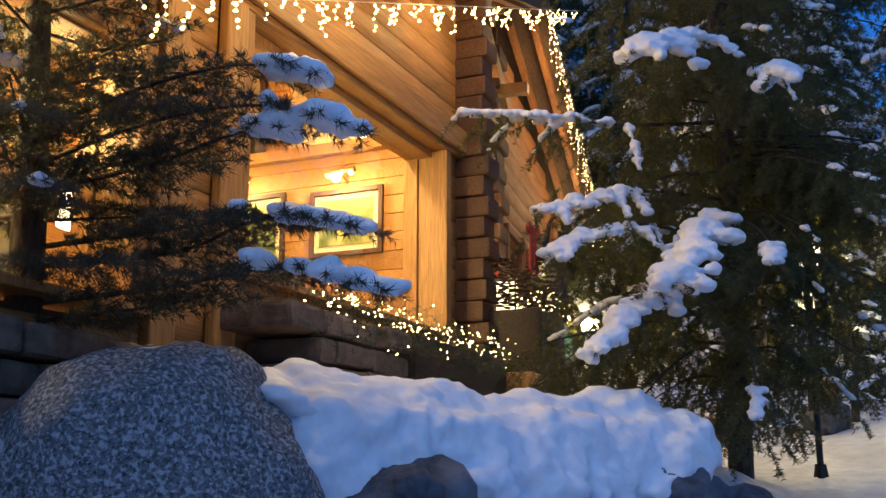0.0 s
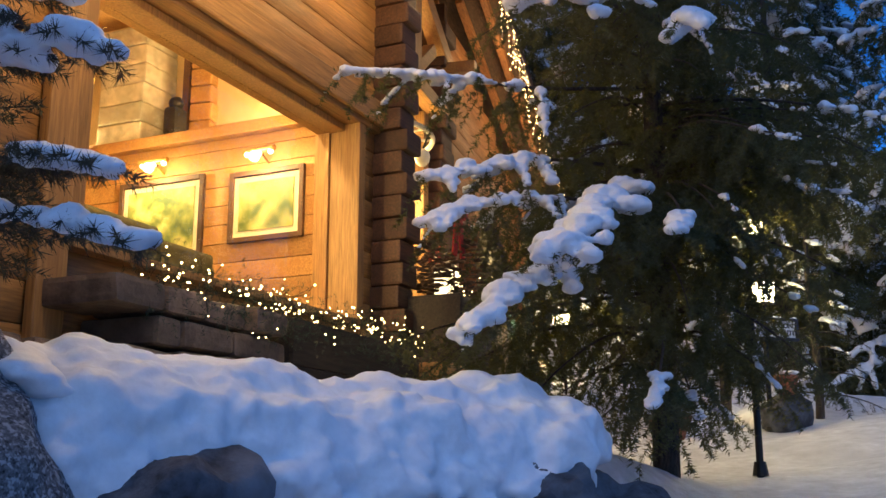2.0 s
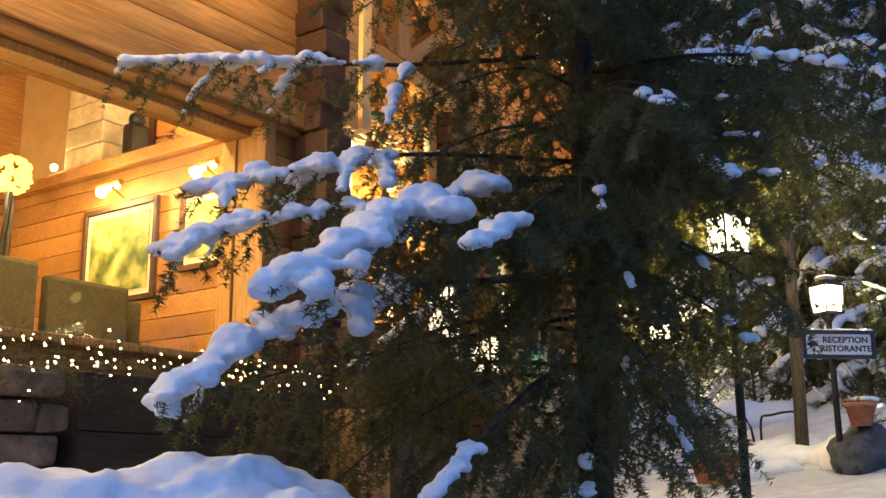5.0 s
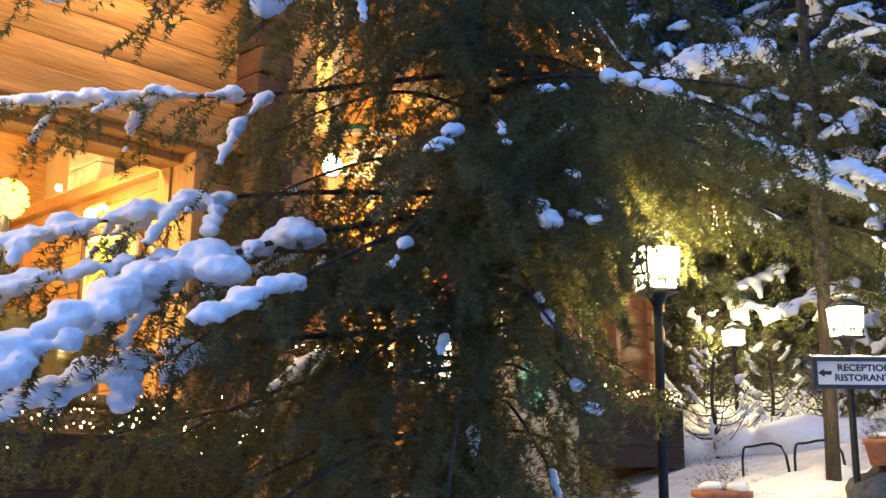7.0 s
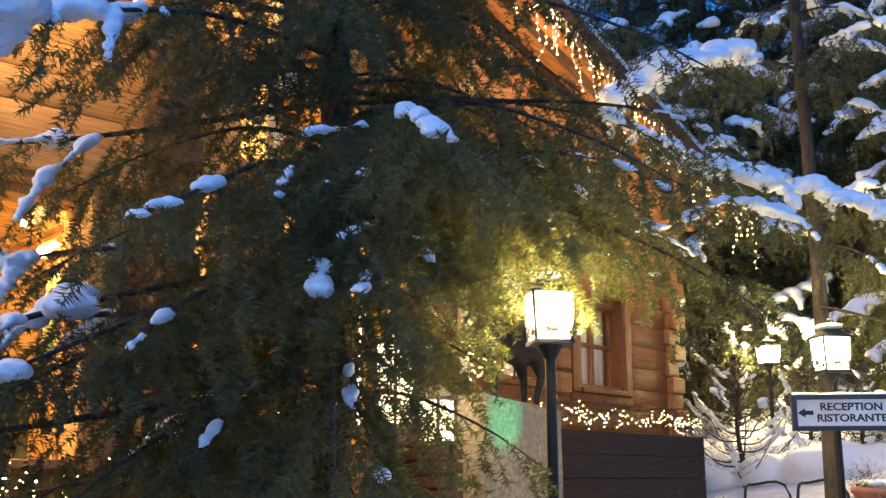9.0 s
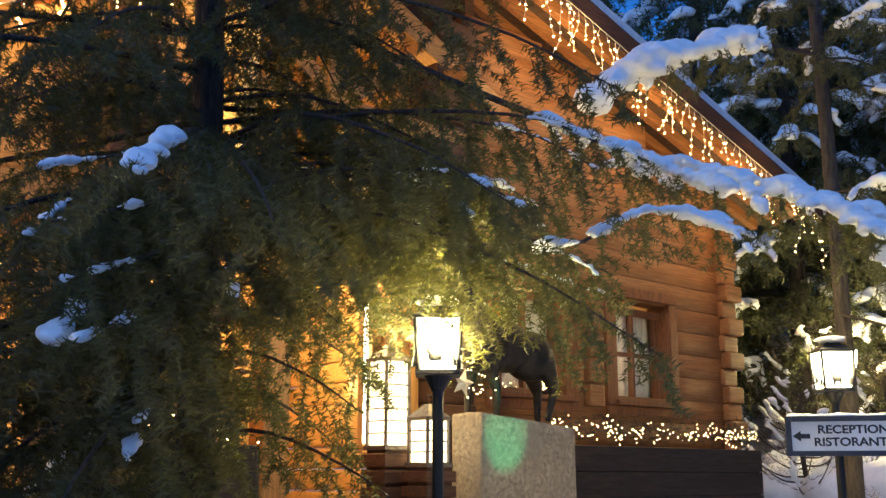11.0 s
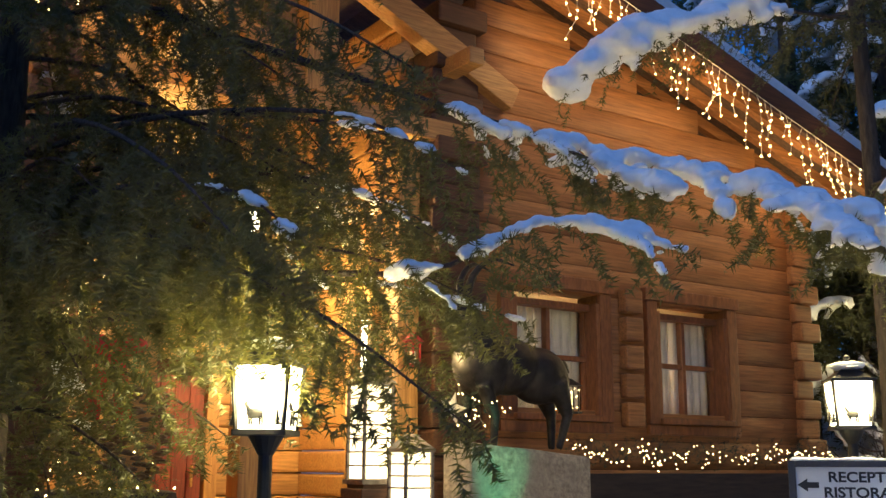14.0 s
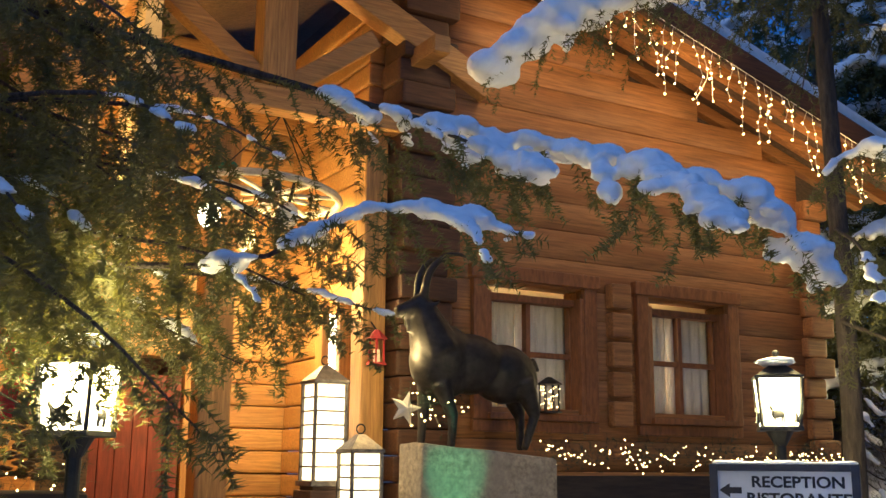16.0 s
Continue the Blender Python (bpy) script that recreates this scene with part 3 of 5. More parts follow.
for s in (-1, 1):
    part("brace", beam(bmesh.new(), (KP + s * 0.16, 0.02, 6.55), (KP + s * 0.92, 0.02, 7.12), 0.16, 0.17), PINE, tr)
    part("rafter", beam(bmesh.new(), (KP, -0.02, AP + 0.08), (KP + s * 2.1, -0.02, AP - 0.9), 0.2, 0.24), PINE, tr)
    part("purlin", beam(bmesh.new(), (KP + s * 1.35, -0.5, 7.0), (KP + s * 1.35, 2.4, 7.0), 0.16, 0.16), PINE, tr)
porch = thing("porch_walls", H2, "log walls inside the lit porch", "porch walls", kind="structure")
for k in range(26):
    z = 1.95 + k * 0.222
    o = random.uniform(-0.015, 0.015)
    if z > 4.3:
        part("log", boxbm(-3.1, -1.0, 2.2 + o, 2.5, z, z + 0.214, 0.03), PINE, porch)
    else:
        part("log", boxbm(-2.1, -1.0, 2.2 + o, 2.5, z, z + 0.214, 0.03), PINE, porch)
    part("log", boxbm(-1.1 + o, -0.9, 0.33, 2.2, z, z + 0.214, 0.03), PINE, porch)
part("post", boxbm(-1.22, -1.0, 0.1, 0.34, 1.9, 6.28, 0.02), UPRIGHT, porch)
part("post", boxbm(-2.5, -2.22, 0.5, 0.75, 1.9, 6.28, 0.02), UPRIGHT, porch)
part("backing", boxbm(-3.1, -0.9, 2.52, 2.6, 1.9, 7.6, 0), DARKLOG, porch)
door = thing("door_1", H2, "red boarded entrance door in the porch", "door", kind="structure")
for k in range(6):
    x = -3.08 + k * 0.15
    part("board", boxbm(x, x + 0.145, 2.1, 2.16, 2.2, 4.2, 0.008), REDDOOR, door)
part("door_frame", boxbm(-3.22, -3.1, 2.05, 2.3, 2.2, 4.35, 0.01), UPRIGHT, door)
part("door_frame", boxbm(-2.17, -2.04, 2.05, 2.3, 2.2, 4.35, 0.01), UPRIGHT, door)
part("door_handle", rod(bmesh.new(), (-2.3, 2.05, 3.15), (-2.3, 2.05, 3.35), 0.015), BRASS, door)
solo("porch_floor", boxbm(-3.4, 4.2, -0.9, 2.5, 1.6, 2.2, 0.02), PLINTH, H2, "stone porch floor", "floor", kind="structure")
# two added lights without a fixture brighten the porch; the wheel has its own
lamp("POINT", "porch_lamp", H2 @ Vector((-1.9, 1.1, 5.0)), 140, GOLD, 0.12)
lamp("POINT", "wheel_lamp", H2 @ Vector((-1.9, 0.5, 5.25)), 120, GOLD, 0.06)
lamp("POINT", "porch_lamp_low", H2 @ Vector((-1.6, 0.9, 3.9)), 30, GOLD, 0.1)

# lit doorway pane and shelf beside the post
lp = thing("lit_side_window", H2, "bright narrow lit window beside the porch door", "window", kind="structure")
part("pane", boxbm(-1.32, -1.24, 0.6, 0.66, 3.3, 4.7, 0.004), LAMPGLASS, lp)
part("casing", boxbm(-1.4, -1.33, 0.55, 0.7, 3.2, 4.8, 0.008), UPRIGHT, lp)
part("casing", boxbm(-1.23, -1.12, 0.55, 0.7, 3.2, 4.8, 0.008), UPRIGHT, lp)

# roof: one wide gable
rf = thing("roof", H2, "wide gabled roof with boarded eaves and snow", "roof", kind="structure")
for s, x1 in ((1, 5.6), (-1, -13.0)):
    ridge = Vector((RX, 0, RZ))
    d = Vector((x1, 0, RZ - abs(x1 - RX) * (SR if s > 0 else SL))) - ridge
    u = d.normalized()
    m = Matrix.Translation(ridge) @ Matrix(((u.x, 0, -u.z * s, 0), (0, s, 0, 0), (u.z, 0, u.x * s, 0), (0, 0, 0, 1)))
    f0, f1 = (-0.72, 8) if s > 0 else (-8, 0.72)
    g0, g1 = (-0.78, -0.72) if s > 0 else (0.72, 0.78)
    part("deck", boxbm(0, d.length, f0, f1, 0.0, 0.07, 0, m=m), SHINGLE, rf)
    part("barge_board", boxbm(0, d.length, g0, g1, -0.16, 0.12, 0.01, m=m), DARKLOG, rf)
    part("snow_layer", boxbm(0.02, d.length, f0 + 0.03, f1 - 0.03, 0.08, 0.34, 0.06, m=m), SNOW, rf, "thick snow on the roof")
    for k in range(3):
        y = s * (-0.5 + k * 0.36)
        part("rafter", boxbm(0.3, d.length - 0.1, y - 0.05, y + 0.05, -0.13, -0.003, 0.008, m=m), LOG, rf)

# ---- trees ----
rng = np.random.default_rng(7)


def needles(bases, dirs, length, width):
    """One thin triangle for each needle."""
    n = len(bases)
    side = np.cross(dirs, rng.normal(size=(n, 3)))
    side /= np.linalg.norm(side, axis=1, keepdims=True) + 1e-9
    ln = length * rng.uniform(0.7, 1.2, (n, 1))
    v = np.empty((n, 3, 3))
    v[:, 0], v[:, 1], v[:, 2] = bases - side * width / 2, bases + side * width / 2, bases + dirs * ln
    return v.reshape(-1, 3)


def twig_needles(p, q, step, length, width, flare):
    """Needles all round the twig from p to q (arrays of many twigs)."""
    d = q - p
    ln = np.linalg.norm(d, axis=1)
    count = np.maximum(3, (ln / step).astype(int))
    idx = np.repeat(np.arange(len(p)), count)
    t = rng.uniform(0.02, 1.05, (len(idx), 1))
    w = d[idx] / ln[idx][:, None]
    r = rng.normal(size=(len(idx), 3))
    r -= (r * w).sum(1, keepdims=True) * w
    r /= np.linalg.norm(r, axis=1, keepdims=True) + 1e-9
    way = w * (1 - flare) + r * flare
    way /= np.linalg.norm(way, axis=1, keepdims=True)
    return needles(p[idx] + d[idx] * t, way, length, width)


def bough_geometry(pts, tw_len, tw_step, hang, wide=1.0):
    """Twigs along a bough: (p, q) arrays of main twigs and their side twigs."""
    P, Q, main = [], [], []
    pts = np.array([tuple(p) for p in pts])
    seg = np.linalg.norm(np.diff(pts, axis=0), axis=1)
    total = seg.sum()
    cum = np.concatenate([[0], np.cumsum(seg)])
    s = total * 0.12
    flip = 1
    while s < total:
        k = min(np.searchsorted(cum, s) - 1, len(seg) - 1)
        f = (s - cum[k]) / seg[k]
        base = pts[k] + (pts[k + 1] - pts[k]) * f
        ax = (pts[k + 1] - pts[k]) / seg[k]
        u = s / total
        side = np.cross(ax, (0, 0, 1))
        side /= np.linalg.norm(side) + 1e-9
        ln = tw_len * (0.35 + 1.1 * (1 - u) ** 0.6 * min(1, u * 4)) * rng.uniform(0.6, 1.25)
        way = ax * rng.uniform(0.35, 0.8) + flip * side * wide * rng.uniform(0.5, 1.0) + np.array((0, 0, -hang * rng.uniform(0.3, 1.3)))
        way /= np.linalg.norm(way)
        tip = base + way * ln
        mid = base + way * ln * 0.55 + np.array((0, 0, 0.02))
        tip[2] -= ln * 0.25 * hang
        P += [base, mid]
        Q += [mid, tip]
        main.append((u, base, mid, tip))
        for _ in range(int(1 + ln / 0.13)):
            g = rng.uniform(0.15, 0.95)
            b = base + (tip - base) * g
            sw = way * rng.uniform(0.3, 0.9) + np.cross(way, (0, 0, 1)) * rng.choice((-1, 1)) * rng.uniform(0.3, 0.9) + np.array((0, 0, -hang * rng.uniform(0.3, 1.4)))
            sw /= np.linalg.norm(sw)
            P.append(b)
            Q.append(b + sw * ln * rng.uniform(0.25, 0.5) * (1.1 - g * 0.5))
        s += tw_step * rng.uniform(0.7, 1.3)
        flip = -flip
    P.append(pts[-2])
    Q.append(pts[-1] + (pts[-1] - pts[-2]) * 0.3)
    return np.array(P), np.array(Q), main


def limb_mesh(bm, pts, r0, r1, sides=6):
    n = len(pts)
    rows = []
    for i, p in enumerate(pts):
        d = (pts[min(i + 1, n - 1)] - pts[max(i - 1, 0)]).normalized()
        a = d.orthogonal().normalized()
        b = d.cross(a)
        r = r0 + (r1 - r0) * i / (n - 1)
        rows.append([bm.verts.new(p + (a * math.cos(2 * math.pi * k / sides) + b * math.sin(2 * math.pi * k / sides)) * r) for k in range(sides)])
    for i in range(n - 1):
        for k in range(sides):
            bm.faces.new((rows[i][k], rows[i][(k + 1) % sides], rows[i + 1][(k + 1) % sides], rows[i + 1][k]))


LUMP = bmesh.new()
bmesh.ops.create_icosphere(LUMP, subdivisions=2, radius=1)
LUMP.verts.ensure_lookup_table()
LV = np.array([tuple(v.co) for v in LUMP.verts])
LF = np.array([[v.index for v in f.verts] for f in LUMP.faces])
LUMP.free()


def lumps_mesh(name, lumps):
    """One mesh of many uneven ellipsoids (centre, radius, scale)."""
    V, F = [], []
    for k, (c, r, s) in enumerate(lumps):
        w = 1 + 0.13 * np.sin(LV @ rng.normal(0, 2.6, 3) + k) + 0.08 * np.sin(LV @ rng.normal(0, 5, 3))
        V.append(LV * w[:, None] * r * np.array(s) + np.array(tuple(c)))
        F.append(LF + k * len(LV))
    return np_mesh(name, np.concatenate(V), np.concatenate(F))


def snow_on(bm, pts, start, size, flat=0.6, wide=0.0):
    """Uneven clumps of snow lying on a bough, from that share of its length on."""
    pts = [Vector(p) for p in pts]
    n = len(pts)
    length = sum((b - a).length for a, b in zip(pts, pts[1:]))
    count = int(length * (1 - start) / (size * 0.26)) + 3
    phase = random.uniform(0, 50)
    for k in range(count):
        u = start + (1 - start) * (k + random.random()) / count
        i = min(int(u * (n - 1)), n - 2)
        f = u * (n - 1) - i
        c = pts[i].lerp(pts[i + 1], f)
        d = (pts[i + 1] - pts[i]).normalized()
        s = d.cross(Vector((0, 0, 1))).normalized()
        off = random.gauss(0, 0.5) * (wide + size * 0.3)
        clump = 0.85 + 0.95 * noise.noise(Vector((u * length * 6, phase, 0)))
        r = size * random.uniform(0.28, 0.72) * clump * (1.1 - 0.4 * abs(off) / (wide + size))
        if r < size * 0.16 or clump < (0.75 if size < 0.07 else 0.45):
            continue
        c = c + s * off + Vector((0, 0, 0.3 * r - abs(off) * 0.35))
        bm.append((c, r, (random.uniform(0.9, 1.35), random.uniform(0.9, 1.35), flat * random.uniform(0.8, 1.3))))


def conifer(name, base, height, radius, boughs, label, extra=(), low=0.15, tw_len=0.34, tw_step=0.07, step=0.009, nlen=0.03, nwid=0.0035, hang=0.8, flare=0.62,
            needle=NEEDLE, trunk_r=0.13, droop=0.25, snowy=0.3, snow_size=0.1, voxel=0.028, lean=(0, 0), skip=None, skirt=0.0, reach=None):
    """A tapered trunk, drooping boughs of needle-covered twigs, and the snow that lies on them."""
    tree = thing(name, Matrix.Translation(base), label, "tree")
    b0 = Vector(base)
    bm = bmesh.new()
    trunk = [Vector((lean[0] * t * t + 0.03 * math.sin(t * 7), lean[1] * t * t + 0.03 * math.cos(t * 5), height * t - 0.3)) for t in np.linspace(0, 1, 14)]
    limb_mesh(bm, trunk, trunk_r, 0.02, 10)
    part("trunk", bm, BARK, tree, smooth=True)
    limbs, snow = bmesh.new(), []
    P, Q = [], []
    lines = []
    for k in range(boughs):
        u = low + (1 - low) * ((k + 0.5) / boughs) ** 1.15
        az = k * 2.39996 + random.uniform(-0.4, 0.4)
        if skip and skip(u, az):
            continue
        ln = radius * (1.05 - u) ** 0.75 * random.uniform(0.7, 1.12) * (0.62 if u < skirt else 1) * (reach(u, az) if reach else 1)
        z = height * u
        d = Vector((math.cos(az), math.sin(az), 0))
        rise = 0.12 * ln if u > 0.6 else 0.02 * ln
        pts = [Vector((0, 0, z)), d * ln * 0.35 + Vector((0, 0, z + rise)), d * ln * 0.72 + Vector((0, 0, z + rise - droop * ln * 0.45)), d * ln + Vector((0, 0, z + rise - droop * ln))]
        lines.append((pts, ln, random.random() < snowy, snow_size, 0.45, 0.05, hang, 1.0))
    for ex in extra:
        pts = [Vector(p) - b0 for p in ex[0]]
        lines.append((pts, sum((b - a).length for a, b in zip(pts, pts[1:])), ex[1] > 0, ex[1], ex[2], ex[3], *(ex[4:] or (hang, 1.0))))
    for pts, ln, snowed, size, start, wide, sag, full in lines:
        c = spline(pts, 12)
        limb_mesh(limbs, c, 0.01 + 0.0035 * ln, 0.003, 5)
        p, q, main = bough_geometry(c, tw_len * full * min(1.0, 0.45 + ln / 4), tw_step / full, sag)
        P.append(p)
        Q.append(q)
        if snowed:
            snow_on(snow, c, start, size, wide=wide)
            for u, b_, m_, t_ in main:
                if size < 0.075 or u < start - 0.04 or random.random() < (0.12 if wide > 0.04 else 0.7):
                    continue
                first, far_end = 0.0, random.uniform(0.2, 0.9)
                reach_ = np.linalg.norm(t_ - b_)
                n = max(2, int(far_end * reach_ / (size * 0.2)))
                fat = random.uniform(0.5, 1.15)
                for i in range(n):
                    if random.random() < 0.25:
                        continue
                    g = first + (far_end - first) * (i + random.random()) / n
                    c_ = b_ + (m_ - b_) * g / 0.55 if g < 0.55 else m_ + (t_ - m_) * (g - 0.55) / 0.45
                    r = max(voxel * 1.1, size * random.uniform(0.16, 0.56) * fat * (1.15 - 0.5 * g))
                    snow.append((c_ + np.array((0, 0, r * 0.4)), r, (random.uniform(0.9, 1.5), random.uniform(0.9, 1.5), 0.7)))
    P, Q = np.concatenate(P), np.concatenate(Q)
    part("limb", limbs, BARK, tree, "dark bare limbs", smooth=True, kind="stuff")
    v = twig_needles(P, Q, step, nlen, nwid, flare)
    t = needles(P, (Q - P) / (np.linalg.norm(Q - P, axis=1, keepdims=True) + 1e-9), 0.0, 0.006)
    ln = np.linalg.norm(Q - P, axis=1)
    t = t.reshape(-1, 3, 3)
    t[:, 2] = Q
    v = np.concatenate([v, t.reshape(-1, 3)])
    part_mesh("crown", np_mesh("crown", v, np.arange(len(v)).reshape(-1, 3)), needle, tree, "dark green needles on drooping twigs", kind="stuff")
    if snow:
        s = part_mesh("snow_load", lumps_mesh("snow_load", snow), SNOW, tree, "soft white snow lying on the boughs", True, "stuff")
        melt(s, voxel, 3, 0.03 if voxel < 0.03 else 0)
    return tree


TX, TY = 2.58, 9.25
T0 = (TX, TY, level(TX, TY))
F1 = [
    # bough points, snow size, where the snow begins, spread
    ([(TX, TY, 4.75), (1.6, 8.6, 4.5), (0.9, 8.2, 4.42), (0.15, 7.75, 4.3)], 0.09, 0.4, 0.02),
    ([(TX, TY, 3.9), (2.1, 8.0, 3.5), (1.75, 7.2, 3.12), (1.5, 6.7, 2.75)], 0.16, 0.48, 0.17),
    ([(TX, TY, 3.2), (1.9, 8.0, 3.0), (1.4, 7.2, 2.72), (1.0, 6.75, 2.32)], 0.12, 0.55, 0.1),
    ([(TX, TY, 4.0), (1.7, 8.4, 3.85), (1.1, 7.8, 3.6), (0.7, 7.5, 3.45)], 0.09, 0.4, 0.1),
    ([(TX, TY, 3.6), (1.7, 8.2, 3.5), (1.1, 7.5, 3.28), (0.75, 7.15, 3.05)], 0.09, 0.4, 0.12),
    ([(TX, TY, 5.2), (2.1, 8.2, 5.05), (1.7, 7.4, 4.75), (1.35, 6.9, 4.45)], 0.155, 0.45, 0.14),
    ([(TX, TY, 5.0), (2.6, 8.2, 4.8), (2.5, 7.4, 4.5), (2.4, 6.9, 4.3)], 0.11, 0.6, 0.05),
    ([(TX, TY, 3.8), (2.5, 8.3, 3.55), (2.4, 7.5, 3.2), (2.25, 7.0, 2.95)], 0.066, 0.66, 0.04),
    ([(TX, TY, 2.7), (2.4, 8.2, 2.5), (2.2, 7.4, 2.15), (2.05, 6.9, 1.85)], 0.05, 0.7, 0.02),
    ([(TX, TY, 4.3), (2.8, 8.4, 4.15), (3.02, 7.62, 3.8), (3.1, 7.2, 3.6)], 0.045, 0.6, 0.02),
    ([(TX, TY, 4.6), (3.2, 8.6, 4.4), (3.7, 8.0, 4.1), (4.0, 7.6, 3.85)], 0.05, 0.6, 0.02),
    ([(TX, TY, 3.0), (1.6, 8.9, 2.8), (0.9, 8.4, 2.6), (0.5, 8.0, 2.4)], 0.0, 0.5, 0),
    ([(TX, TY, 4.5), (3.3, 9.9, 4.2), (4.04, 10.3, 4.12), (4.35, 10.72, 4.36), (4.75, 11.15, 4.25)], 0.075, 0.45, 0.015),
    ([(TX, TY, 5.5), (3.1, 10.3, 5.3), (3.63, 11.4, 5.1), (3.95, 11.95, 5.0), (4.6, 12.1, 4.78), (5.2, 12.15, 4.5), (5.35, 12.45, 4.15)], 0.12, 0.42, 0.1),
    ([(3.63, 11.4, 5.1), (4.1, 11.6, 4.85), (4.5, 11.5, 4.62)], 0.1, 0.3, 0.04),
    ([(4.6, 12.1, 4.78), (5.0, 11.9, 4.55), (5.3, 11.7, 4.3)], 0.12, 0.2, 0.06),
    ([(TX, TY, 3.9), (2.9, 9.9, 4.0), (3.2, 10.3, 4.0), (3.5, 10.7, 3.8)], 0.0, 0.5, 0),
    ([(TX, TY, 4.4), (3.2, 9.7, 4.3), (3.8, 10.2, 4.2), (4.2, 10.5, 4.0)], 0.0, 0.5, 0),
    ([(TX, TY, 4.2), (3.0, 10.0, 4.2), (3.4, 10.8, 4.2), (3.8, 11.3, 4.05)], 0.04, 0.6, 0),
]
for k in range(6):
    z, az, ln = 4.4 + k * 0.42, radians(18 + (k * 37) % 62), 1.45 + 0.4 * math.sin(k * 1.7)
    F1.append(([(TX, TY, z), (TX + ln * 0.5 * math.cos(az), TY + ln * 0.5 * math.sin(az), z + 0.02), (TX + ln * math.cos(az), TY + ln * math.sin(az), z - 0.4)], 0.0, 0.5, 0))
for k in range(7):
    # long boughs that hang over the lamp
    az, ln, z = radians(4 + k * 10), 1.75 + 0.4 * math.sin(k * 2.3), 4.3 + 0.5 * ((k * 0.618) % 1)
    c, d = math.cos(az), math.sin(az)
    F1.append(([(TX, TY, z), (TX + ln * 0.4 * c, TY + ln * 0.4 * d, z + 0.08), (TX + ln * 0.8 * c, TY + ln * 0.8 * d, z - 0.02), (TX + ln * c, TY + ln * d, z - 0.22)], 0.03, 0.6, 0.0, 1.1, 1.05))
for k in range(11):
    # low boughs spreading towards the path
    az, ln, z = radians(-88 + (k * 23) % 52), (1.05 if k < 5 else 1.5) + 0.3 * math.sin(k * 1.9), 2.4 + 0.19 * k
    c, d = math.cos(az), math.sin(az)
    F1.append(([(TX, TY, z), (TX + ln * 0.4 * c, TY + ln * 0.4 * d, z), (TX + ln * 0.8 * c, TY + ln * 0.8 * d, z - 0.28), (TX + ln * c, TY + ln * d, z - 0.5)], 0.03 if k % 4 else 0.06, 0.7, 0.0, 0.75, 1.1))


for k in range(24):
    # short full boughs close round the upper trunk
    az, ln, z = k * 2.39996, 0.85 + 0.25 * math.sin(k * 1.3), 4.5 + 0.13 * k
    c, d = math.cos(az), math.sin(az)
    F1.append(([(TX, TY, z), (TX + ln * 0.5 * c, TY + ln * 0.5 * d, z + 0.05), (TX + ln * c, TY + ln * d, z - 0.2)], 0.0, 0.5, 0.0, 0.8, 1.2))
for k in range(4):
    z = 3.75 + 0.2 * k
    F1.append(([(TX, TY, z), (TX + 0.45, TY - 0.55, z), (TX + 0.8, TY - 1.05, z - 0.18), (3.62 - 0.08 * k, 7.75, z - 0.35)], 0.03, 0.7, 0.0, 0.9, 1.15))


def near_path(u, az):
    """Longer boughs on the open side, shorter low ones round the lamp."""
    d = (math.degrees(az) + 180) % 360 - 180
    if u < 0.27:
        return 0.55 if -40 < d < 80 else 1.0
    return 1.15 if -80 < d < 15 else 0.85 if d < 80 else 1.0


conifer("spruce_tree", T0, 9.8, 2.35, 108, "tall dark spruce with drooping boughs, partly laden with snow", F1, low=0.06, trunk_r=0.115, snowy=0.2, snow_size=0.06, tw_len=0.58, tw_step=0.125, step=0.0038, nlen=0.042, nwid=0.0085, droop=0.34, voxel=0.014, skirt=0.1, hang=0.65, flare=0.74, reach=near_path)

T2 = [
    ([(4.45, 14.57, 6.55), (4.0, 13.8, 6.5), (3.74, 13.2, 6.24), (3.32, 12.85, 6.0), (3.12, 12.7, 5.74)], 0.21, 0.25, 0.1),
    ([(4.45, 14.57, 6.6), (4.9, 14.0, 6.6), (5.3, 13.5, 6.45)], 0.09, 0.3, 0.03),
    ([(4.45, 14.57, 5.3), (5.0, 14.0, 5.2), (5.6, 13.6, 5.0)], 0.08, 0.4, 0.03),
    ([(4.45, 14.57, 4.9), (4.9, 13.9, 4.6), (5.2, 13.4, 4.2)], 0.05, 0.5, 0.03),
    ([(4.45, 14.57, 4.3), (5.1, 14.0, 4.0), (5.6, 13.5, 3.6)], 0.045, 0.5, 0.03),
]
conifer("spruce_tree", (4.45, 14.57, level(4.45, 14.57)), 12, 1.15, 55, "slim spruce with snow-laden boughs behind the lamp post", T2, low=0.33, trunk_r=0.075, snowy=0.6, snow_size=0.07, tw_len=0.42, tw_step=0.06, step=0.009, nlen=0.042, nwid=0.009, droop=0.35)

